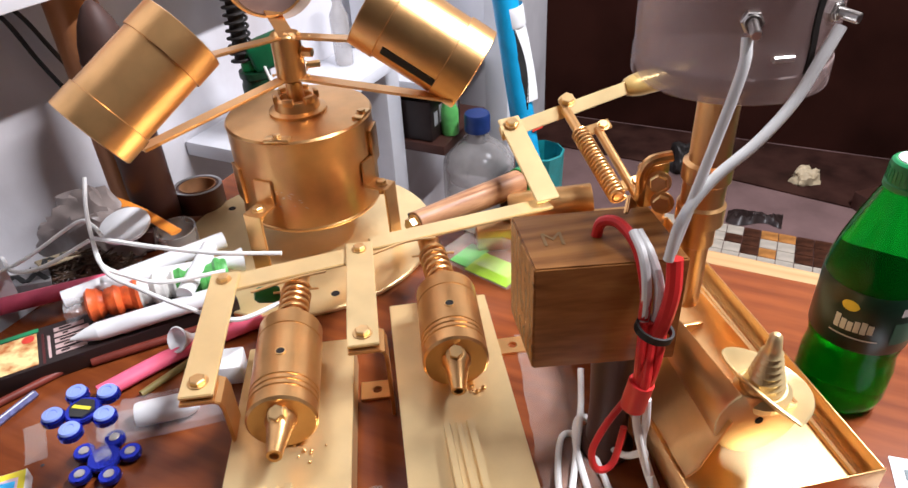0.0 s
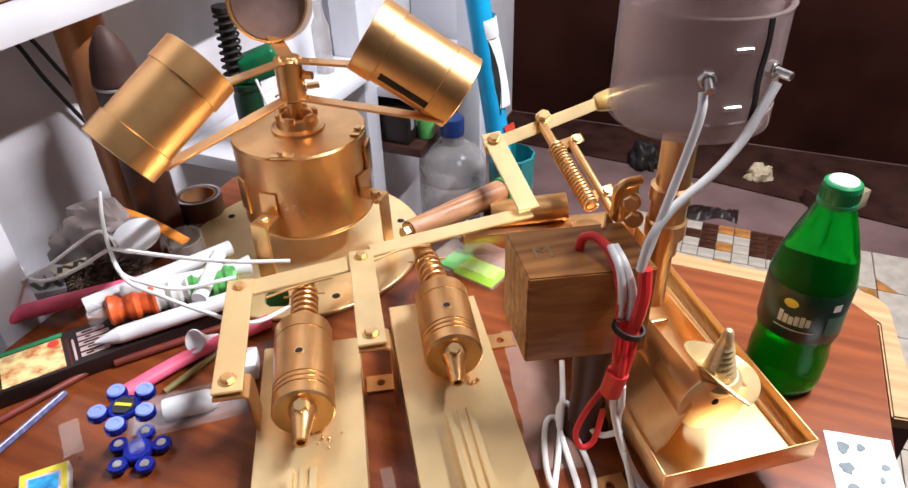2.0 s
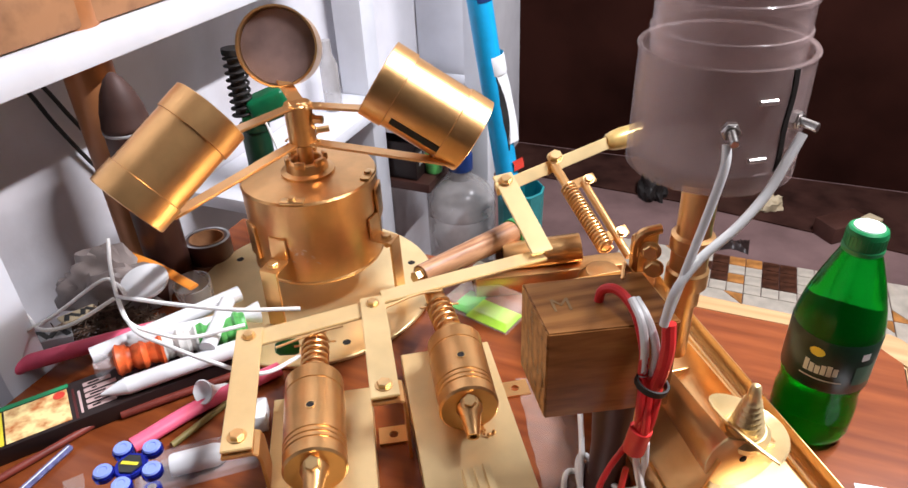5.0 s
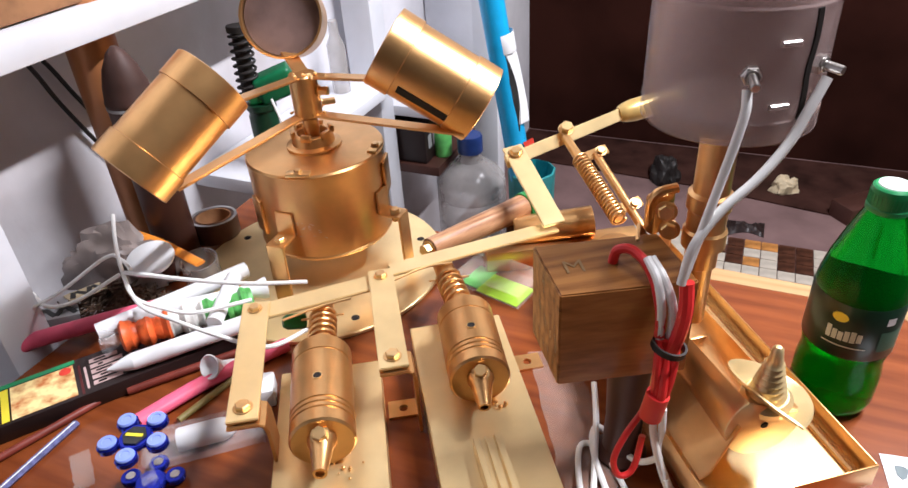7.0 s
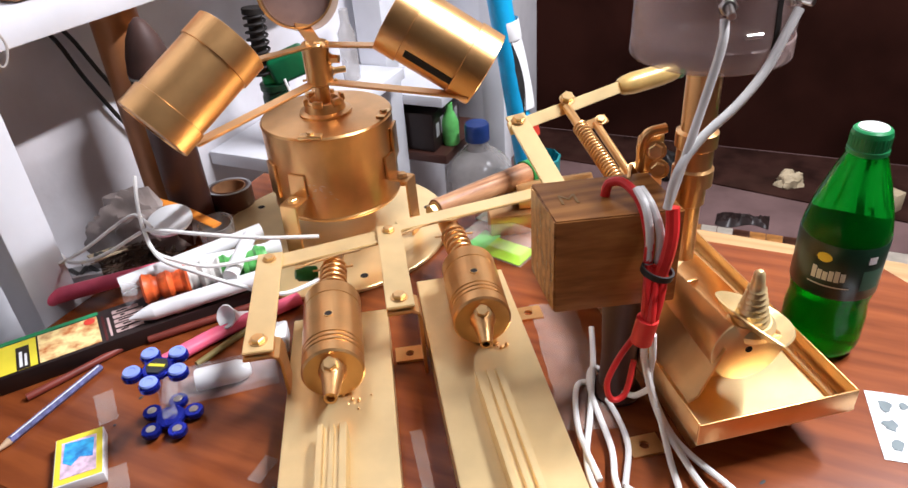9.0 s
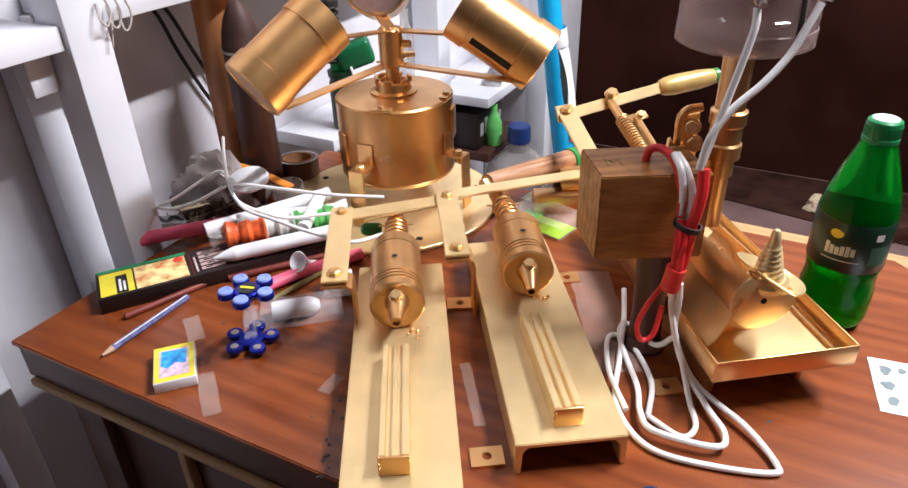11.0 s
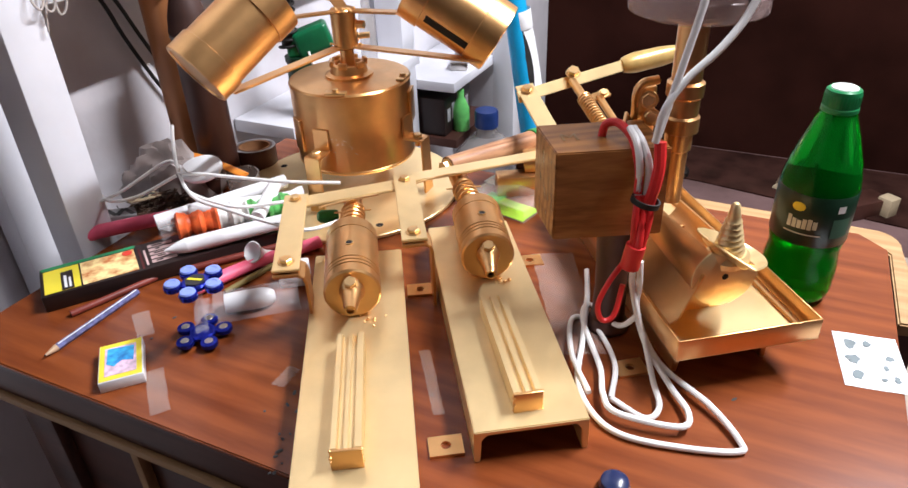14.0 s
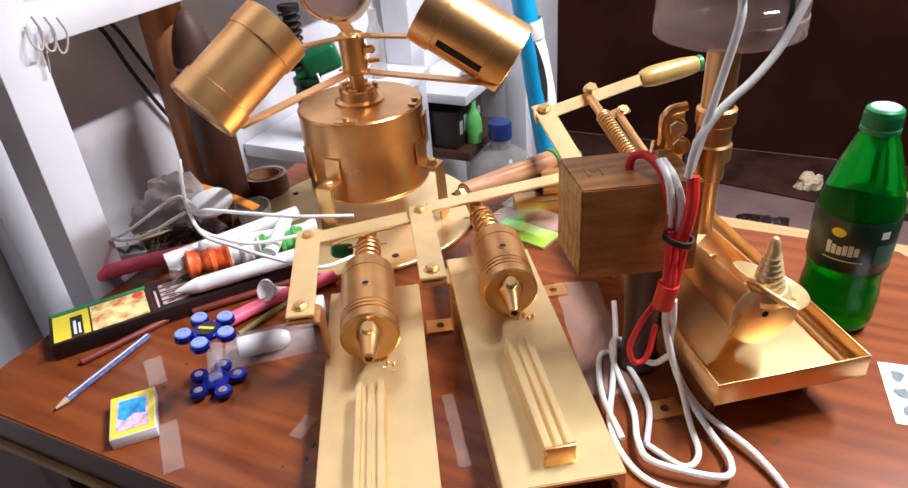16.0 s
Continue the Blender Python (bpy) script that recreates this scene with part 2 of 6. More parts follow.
def part(name, bm, m, parent, label="", sharp=35):
    ob = link_mesh(name, bm, m, parent, ROOT[parent.name], sharp)
    ob.parent = parent
    if label:
        ob["label"] = label
    return ob


def single(name, bm, m, base, label, category, group="", kind=""):
    """A thing of one mesh."""
    ob = link_mesh(name, bm, m, None, base)
    ob.location = base
    return tagged(ob, label, category, group, kind)


def B():
    return bmesh.new()


def box(bm, size, m=Matrix(), bev=0.0, seg=2):
    """A box of the given size centred on m, with rounded edges."""
    g = bmesh.ops.create_cube(bm, size=1.0, matrix=m @ Matrix.Diagonal((*size, 1)))
    if bev:
        es = list({e for v in g["verts"] for e in v.link_edges})
        bmesh.ops.bevel(bm, geom=es, offset=bev, segments=seg, affect="EDGES", profile=0.5)
    return bm


def axes(p0, p1, up=(0, 0, 1)):
    """A frame at p0 whose z points to p1."""
    z = (Vector(p1) - Vector(p0)).normalized()
    x = Vector(up).cross(z)
    if x.length < 1e-4:
        x = Vector((1, 0, 0)).cross(z)
        if x.length < 1e-4:
            x = Vector((0, 1, 0)).cross(z)
    x.normalize()
    y = z.cross(x)
    return Matrix.Translation(p0) @ Matrix((x, y, z)).transposed().to_4x4()


def lathe(bm, profile, m=Matrix(), seg=40, close=False):
    """Turns rows of (radius, height) round the z axis of m."""
    rings = []
    for r, z in profile:
        if r < 1e-6:
            rings.append([bm.verts.new(m @ Vector((0, 0, z)))])
        else:
            rings.append([bm.verts.new(m @ Vector((r * math.cos(2 * math.pi * i / seg), r * math.sin(2 * math.pi * i / seg), z))) for i in range(seg)])
    pairs = list(zip(rings, rings[1:]))
    if close:
        pairs.append((rings[-1], rings[0]))
    for a, b in pairs:
        for i in range(seg):
            j = (i + 1) % seg
            if len(a) == 1 and len(b) > 1:
                bm.faces.new((a[0], b[j], b[i]))
            elif len(b) == 1 and len(a) > 1:
                bm.faces.new((a[i], a[j], b[0]))
            elif len(a) > 1:
                bm.faces.new((a[i], a[j], b[j], b[i]))
    return bm


def rod(bm, p0, p1, r0, r1=None, seg=24, bev=0.0):
    """A round bar or cone from p0 to p1, with softened rims."""
    r1 = r0 if r1 is None else r1
    h = (Vector(p1) - Vector(p0)).length
    c = bev or min(0.0006, r0 * 0.2, r1 * 0.2 + 1e-5, h * 0.2)
    return lathe(bm, [(0, 0), (max(r0 - c, 1e-5), 0), (r0, c), (r1, h - c), (max(r1 - c, 1e-5), h), (0, h)], axes(p0, p1), seg)


def smooth_line(pts, n=8):
    """A curve through the points."""
    p = [Vector(q) for q in pts]
    p = [2 * p[0] - p[1]] + p + [2 * p[-1] - p[-2]]
    out = []
    for i in range(1, len(p) - 2):
        a, b, c, d = p[i - 1:i + 3]
        for k in range(n):
            t = k / n
            out.append(0.5 * (2 * b + (c - a) * t + (2 * a - 5 * b + 4 * c - d) * t * t + (3 * b - a - 3 * c + d) * t ** 3))
    out.append(p[-2])
    return out


def tube(bm, pts, r, seg=10, n=8, flat=1.0):
    """A cable along a curve through the points; flat squeezes it in height."""
    line = smooth_line(pts, n) if n else [Vector(q) for q in pts]
    rings = []
    x = None
    for i, p in enumerate(line):
        d = (line[min(i + 1, len(line) - 1)] - line[max(i - 1, 0)]).normalized()
        if x is None:
            x = d.cross(Vector((0, 0, 1)))
            if x.length < 0.05:
                x = d.cross(Vector((0, 1, 0)))
        x = (x - d * x.dot(d)).normalized()
        y = d.cross(x)
        rings.append([bm.verts.new(p + r * (math.cos(2 * math.pi * k / seg) * x + flat * math.sin(2 * math.pi * k / seg) * y)) for k in range(seg)])
    for a, b in zip(rings, rings[1:]):
        for k in range(seg):
            bm.faces.new((a[k], a[(k + 1) % seg], b[(k + 1) % seg], b[k]))
    bm.faces.new(rings[0][::-1])
    bm.faces.new(rings[-1])
    return bm


def coil(bm, p0, p1, r, wire, turns, seg=8):
    m = axes(p0, p1)
    h = (Vector(p1) - Vector(p0)).length
    n = int(turns * 14)
    return tube(bm, [m @ Vector((r * math.cos(2 * math.pi * turns * i / n), r * math.sin(2 * math.pi * turns * i / n), h * i / n)) for i in range(n + 1)], wire, seg, 0)


def strap(bm, pts, width, thick, side, bev=0.0008):
    """A flat bar bent along the points; side is the direction of its width."""
    p = [Vector(q) for q in pts]
    s = Vector(side).normalized()
    rows = []
    for i, q in enumerate(p):
        d0 = (q - p[i - 1]).normalized() if i else (p[1] - q).normalized()
        d1 = (p[i + 1] - q).normalized() if i + 1 < len(p) else d0
        n = (d0.cross(s).normalized() + d1.cross(s).normalized())
        n.normalize()
        k = 1 / max(0.5, n.dot(d0.cross(s).normalized()))
        rows.append([bm.verts.new(q + a * s * width / 2 + b * n * k * thick / 2) for a, b in ((-1, -1), (1, -1), (1, 1), (-1, 1))])
    for a, b in zip(rows, rows[1:]):
        for k in range(4):
            bm.faces.new((a[k], a[(k + 1) % 4], b[(k + 1) % 4], b[k]))
    bm.faces.new(rows[0][::-1])
    bm.faces.new(rows[-1])
    bmesh.ops.recalc_face_normals(bm, faces=bm.faces[:])
    if bev:
        bmesh.ops.bevel(bm, geom=[e for e in bm.edges if e.calc_face_angle(0) > 0.9], offset=min(bev, thick * 0.3), segments=2, affect="EDGES")
    return bm


def prism(bm, poly, z0, z1, m=Matrix(), bev=0.0):
    lo = [bm.verts.new(m @ Vector((x, y, z0))) for x, y in poly]
    hi = [bm.verts.new(m @ Vector((x, y, z1))) for x, y in poly]
    n = len(poly)
    bm.faces.new(lo[::-1])
    bm.faces.new(hi)
    for i in range(n):
        bm.faces.new((lo[i], lo[(i + 1) % n], hi[(i + 1) % n], hi[i]))
    bmesh.ops.recalc_face_normals(bm, faces=bm.faces[:])
    if bev:
        bmesh.ops.bevel(bm, geom=[e for e in bm.edges if e.calc_face_angle(0) > 0.6], offset=bev, segments=2, affect="EDGES")
    return bm


def hexbolt(parent, at, axis=(0, 0, 1), r=0.0058, h=0.0048, name="bolt", m=None):
    """A hexagon head on a washer."""
    a = axes(at, Vector(at) + Vector(axis))
    bm = B()
    lathe(bm, [(0, 0), (r * 1.25, 0), (r * 1.3, 0.0005), (r * 1.25, 0.001), (0, 0.001)], a, 20)
    lathe(bm, [(0, 0.001), (r, 0.001), (r, h - 0.0008), (r * 0.86, h), (0, h)], a @ Matrix.Rotation(random.uniform(0, 1), 4, "Z"), 6)
    return part(name, bm, m or GOLD_BRIGHT, parent, sharp=20)


def ear(parent, at, yaw, w=0.030, d=0.022):
    """A fixing ear with a hole, lying on the table."""
    m = Matrix.Translation(at) @ Matrix.Rotation(yaw, 4, "Z")
    bm = B()
    hole = [(0.0045 * math.cos(a), 0.0045 * math.sin(a)) for a in [2 * math.pi * i / 16 for i in range(16)]]
    sq = []
    for i in range(16):
        a = 2 * math.pi * i / 16
        k = 1 / max(abs(math.cos(a)), abs(math.sin(a)))
        sq.append((w / 2 * k * math.cos(a), d / 2 * k * math.sin(a)))
    v = {}
    for nm, ring in (("h", hole), ("s", sq)):
        for lv, z in (("0", 0.0), ("1", 0.003)):
            v[nm + lv] = [bm.verts.new(m @ Vector((x, y, z))) for x, y in ring]
    for i in range(16):
        j = (i + 1) % 16
        bm.faces.new((v["h1"][i], v["s1"][i], v["s1"][j], v["h1"][j]))
        bm.faces.new((v["h0"][j], v["s0"][j], v["s0"][i], v["h0"][i]))
        bm.faces.new((v["s0"][i], v["s0"][j], v["s1"][j], v["s1"][i]))
        bm.faces.new((v["h0"][j], v["h0"][i], v["h1"][i], v["h1"][j]))
    bmesh.ops.recalc_face_normals(bm, faces=bm.faces[:])
    return part("fixing_ear", bm, GOLD, parent)


# ---- the room ----
RA0, RA1, RB0, RB1, RH = -0.17, 3.4, -2.6, 2.6, 2.75


def slab(name, a0, a1, b0, b1, z0, z1, m, label, category):
    bm = B()
    box(bm, (a1 - a0, b1 - b0, z1 - z0), ROOM @ Matrix.Translation(((a0 + a1) / 2, (b0 + b1) / 2, (z0 + z1) / 2)))
    return single(name, bm, m, (0, 0, 0), label, category, kind="structure")


slab("floor", RA0 - 0.2, RA1 + 0.2, RB0 - 0.2, RB1 + 0.2, -0.1, 0, FLOOR, "dull mauve-grey dusty cement floor", "floor")
slab("ceiling", RA0 - 0.2, RA1 + 0.2, RB0 - 0.2, RB1 + 0.2, RH, RH + 0.1, CEIL, "plain off-white painted ceiling", "ceiling")
slab("wall_west", RA0 - 0.15, RA0, RB0, RB1, 0, RH, PLASTER, "stained white plastered wall beside the table", "wall")
slab("wall_north", RA0, RA1, RB1, RB1 + 0.15, 1.0, RH, UPPER_WALL, "off-white painted upper wall", "wall")
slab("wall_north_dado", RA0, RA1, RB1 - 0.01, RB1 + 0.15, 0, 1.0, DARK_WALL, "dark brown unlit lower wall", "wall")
slab("wall_east", RA1, RA1 + 0.15, RB0, RB1, 1.0, RH, UPPER_WALL, "off-white painted upper wall", "wall")
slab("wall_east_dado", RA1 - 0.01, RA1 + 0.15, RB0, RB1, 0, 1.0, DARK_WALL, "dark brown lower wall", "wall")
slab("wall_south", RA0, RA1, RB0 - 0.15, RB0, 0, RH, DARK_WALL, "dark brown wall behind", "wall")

# ---- table ----
TA, TB = 0.915, 0.60


def build_table():
    t = thing("work_table", ab(TA / 2, TB / 2), "red-brown varnished wooden work table with dark edge", "table")
    bm = B()
    prism(bm, [(0, 0), (TA, 0), (TA, TB - 0.03), (TA - 0.03, TB), (0, TB)], TOP - 0.006, TOP, ROOM, 0.0012)
    part("tabletop", bm, TABLE, t)
    bm = B()
    prism(bm, [(0.004, 0.004), (TA - 0.004, 0.004), (TA - 0.004, TB - 0.032), (TA - 0.032, TB - 0.004), (0.004, TB - 0.004)], TOP - 0.05, TOP - 0.006, ROOM)
    part("edge_board", bm, TABLE_EDGE, t, "dark brown edge board")
    bm = B()
    box(bm, (TA - 0.02, 0.008, 0.01), ROOM @ Matrix.Translation((TA / 2, 0.002, TOP - 0.056)), 0.002)
    part("edge_trim", bm, PLY, t, "thin pale trim strip")
    for i, (a, b) in enumerate(((0.05, 0.05), (TA - 0.05, 0.05), (0.05, TB - 0.05), (TA - 0.05, TB - 0.05))):
        bm = B()
        box(bm, (0.05, 0.05, TOP - 0.05), ROOM @ Matrix.Translation((a, b, (TOP - 0.05) / 2)), 0.003)
        part("leg", bm, TABLE_EDGE, t)
    bm = B()
    box(bm, (TA - 0.1, 0.012, 0.62), ROOM @ Matrix.Translation((TA / 2, 0.045, 0.38)), 0.002)
    part("front_panel", bm, TABLE_EDGE, t)
    bm = B()
    box(bm, (0.012, 0.014, 0.62), ROOM @ Matrix.Translation((0.20, 0.034, 0.38)), 0.002)
    part("panel_strip", bm, PLY, t)


build_table()


def build_ply_board():
    t = thing("plywood_side_table", ab(0.9, 0.6), "bare pale plywood side table with a rounded corner beside the table", "table")
    bm = B()
    poly = [(0.60, 0.606), (0.884, 0.606), (0.919, 0.572), (0.919, 0.424), (0.948, 0.428), (0.934, 0.585)]
    poly += [(0.904 + 0.030 * math.cos(k), 0.596 + 0.034 * math.sin(k)) for k in (0.2, 0.5, 0.8, 1.1, 1.4)] + [(0.60, 0.640)]
    prism(bm, poly, TOP - 0.022, TOP - 0.006, ROOM, 0.002)
    part("board", bm, PLY, t)
    bm = B()
    prism(bm, [(0.921, 0.430), (0.943, 0.432), (0.931, 0.58), (0.921, 0.57)], 0.0, TOP - 0.022, ROOM)
    part("support_panel", bm, TABLE_EDGE, t, "dark brown support panel")
    bm = B()
    prism(bm, [(0.64, 0.609), (0.67, 0.609), (0.67, 0.637), (0.64, 0.637)], 0.0, TOP - 0.022, ROOM)
    part("leg", bm, TABLE_EDGE, t)


build_ply_board()


# ---- machine bases ----
def channel(name, c0, c1, width, z1, label, cap0=False):
    """An upturned steel channel from c0 (near end) to c1 on the table."""
    c0, c1 = Vector((*c0, TOP)), Vector((*c1, TOP))
    t = thing(name, (c0 + c1) / 2, label, "machine base", "gold machine bases")
    m = axes(c0, c1)          # z along the channel, y up
    h, w, th = z1 - TOP, width, 0.005
    prof = [(-w / 2, 0), (-w / 2, h), (w / 2, h), (w / 2, 0), (w / 2 - th, 0), (w / 2 - th * 1.3, h - th * 2.2), (w / 2 - th * 2.2, h - th), (-w / 2 + th * 2.2, h - th), (-w / 2 + th * 1.3, h - th * 2.2), (-w / 2 + th, 0)]
    bm = B()
    prism(bm, [(x, y) for x, y in prof][::-1], 0, (c1 - c0).length, m, 0.0009)
    part("channel", bm, GOLD_PALE, t)
    return t


CH1 = channel("left_stamping_unit", (-0.059, 0.165), (-0.108, 0.572), 0.099, 0.785, "pale gold painted channel base with a round plunger unit")
CH2 = channel("middle_stamping_unit", (0.072, 0.297), (0.019, 0.633), 0.098, 0.785, "gold painted channel base with plunger and slotted rail")
tagged(CH1, category="machine")
tagged(CH2, category="machine")
for p, yaw, t in (((-0.036, 0.541, TOP), 0.12, CH1), ((-0.001, 0.307, TOP), 0.15, CH2), ((0.094, 0.598, TOP), 0.15, CH2)):
    ear(t, p, yaw)


def rail(parent, n0, n1):
    """A slotted rail block on a channel, from its near to its far end."""
    n0, n1 = Vector((*n0, 0.785)), Vector((*n1, 0.785))
    m = axes(n0, n1)
    L = (n1 - n0).length
    w, h = 0.0245, 0.020
    prof = [(-w / 2, 0), (-w / 2, h), (-0.0065, h), (-0.0055, h - 0.004), (-0.002, h - 0.004), (-0.0015, h - 0.001), (0.002, h - 0.001), (0.0025, h - 0.005), (0.0065, h - 0.005), (0.0075, h), (w / 2, h), (w / 2, 0)]
    bm = B()
    prism(bm, prof[::-1], 0.002, L, m, 0.0004)
    part("slotted_rail", bm, GOLD_PALE, parent)
    bm = B()
    box(bm, (w + 0.001, h + 0.001, 0.003), m @ Matrix.Translation((0, h / 2, 0)), 0.0008)
    part("end_plate", bm, GOLD, parent)
    bm = B()
    for i in range(14):
        q = m @ Vector((random.choice((-1, 1)) * w / 2, random.uniform(0, h), random.uniform(-0.002, 0.002)))
        bmesh.ops.create_icosphere(bm, subdivisions=1, radius=random.uniform(0.0008, 0.0018), matrix=Matrix.Translation(q))
    tagged(part("weld_bead", bm, GOLD, parent), kind="stuff")


rail(CH1, (-0.0745, 0.256), (-0.0905, 0.398))
rail(CH2, (0.0695, 0.315), (0.0435, 0.455))


def plunger(parent, front, back, rear_bolt, tip):
    """A turned plunger body with nozzle, spring and rod."""
    f, b = Vector(front), Vector(back)
    m = axes(f, b)
    L = (b - f).length
    r = 0.0285
    bm = B()
    prof = [(0, 0), (r - 0.002, 0), (r, 0.002)]
    for g in (0.014, 0.020, 0.026):
        prof += [(r, g), (r - 0.0012, g + 0.0007), (r - 0.0012, g + 0.0017), (r, g + 0.0024)]
    prof += [(r, L - 0.022), (r - 0.001, L - 0.0215), (r - 0.001, L - 0.0205), (r, L - 0.020), (r, L - 0.003), (r - 0.003, L), (0.012, L), (0.012, L + 0.003), (0, L + 0.003)]
    lathe(bm, prof, m, 48)
    part("plunger_body", bm, GOLD, parent)
    d = (b - f).normalized()
    hole = f + d * (L * 0.47)
    bm = B()
    rod(bm, hole + Vector((0.0, 0, r - 0.003)), hole + Vector((0, 0, r + 0.0006)), 0.0038, seg=16)
    part("oil_hole", bm, DARK_HOLE, parent, "dark oil hole")
    bm = B()
    lathe(bm, [(0.0037, 0), (0.0046, 0), (0.0046, 0.001), (0.0037, 0.001)], axes(hole + Vector((0, 0, r - 0.0002)), hole + Vector((0, 0, r + 1))), 16, True)
    part("oil_hole_rim", bm, GOLD_BRIGHT, parent)
    q = Vector(rear_bolt)
    e = b + d * 0.003
    end = Vector((q.x, q.y, e.z))
    bm = B()
    rod(bm, e, end, 0.0085, seg=20)
    part("rod", bm, GOLD, parent)
    bm = B()
    coil(bm, e + d * 0.001, e + (end - e) * 0.72, 0.0128, 0.0021, 6.5)
    part("spring", bm, GOLD, parent, "gold coil spring")
    bm = B()
    rod(bm, e + (end - e) * 0.72, end + d * 0.012, 0.0115, seg=20)
    part("rod_head", bm, GOLD, parent)
    hexbolt(parent, (q.x, q.y, e.z + 0.0112), r=0.006, h=0.006)
    bm = B()
    s = d.cross(Vector((0, 0, 1)))
    pc = e + (end - e) * 0.66 + Vector((0, 0, 0.003))
    rod(bm, pc - s * 0.022, pc + s * 0.022, 0.0012, seg=8)
    part("cross_pin", bm, GOLD_BRIGHT, parent)
    tip = Vector(tip)
    base = f + (tip - f).normalized() * 0.0 + Vector((0, 0, 0.004))
    bm = B()
    lathe(bm, [(0.0, 0), (0.0125, 0), (0.0125, 0.004), (0.0102, 0.008), (0.0058, (tip - base).length), (0.0036, (tip - base).length), (0.0036, (tip - base).length - 0.004), (0, (tip - base).length - 0.004)], axes(base, tip), 28)
    part("nozzle", bm, GOLD, parent, "bright conical nozzle")
    bm = B()
    rod(bm, base + (tip - base) * 0.88, base + (tip - base) * 0.895, 0.0035, seg=14)
    part("nozzle_bore", bm, DARK_HOLE, parent)
    hexbolt(parent, base + (tip - base) * 0.12 + Vector((0, 0, 0.010)), axis=(0.0, -0.45, 1), r=0.0065, h=0.007)
    bm = B()
    for i in range(7):
        bmesh.ops.create_icosphere(bm, subdivisions=1, radius=random.uniform(0.001, 0.0024), matrix=Matrix.Translation((tip.x + 0.012 + random.gauss(0, 0.006), f.y - 0.006 + random.gauss(0, 0.004), 0.7862 + random.uniform(0, 0.002))))
    tagged(part("weld_bead", bm, GOLD, parent), kind="stuff")


plunger(CH1, (-0.0945, 0.447, 0.8145), (-0.1105, 0.557, 0.8145), (-0.120, 0.640, 0), (-0.0905, 0.409, 0.822))
plunger(CH2, (0.0415, 0.510, 0.8145), (0.0300, 0.606, 0.8145), (0.008, 0.698, 0), (0.0435, 0.479, 0.812))


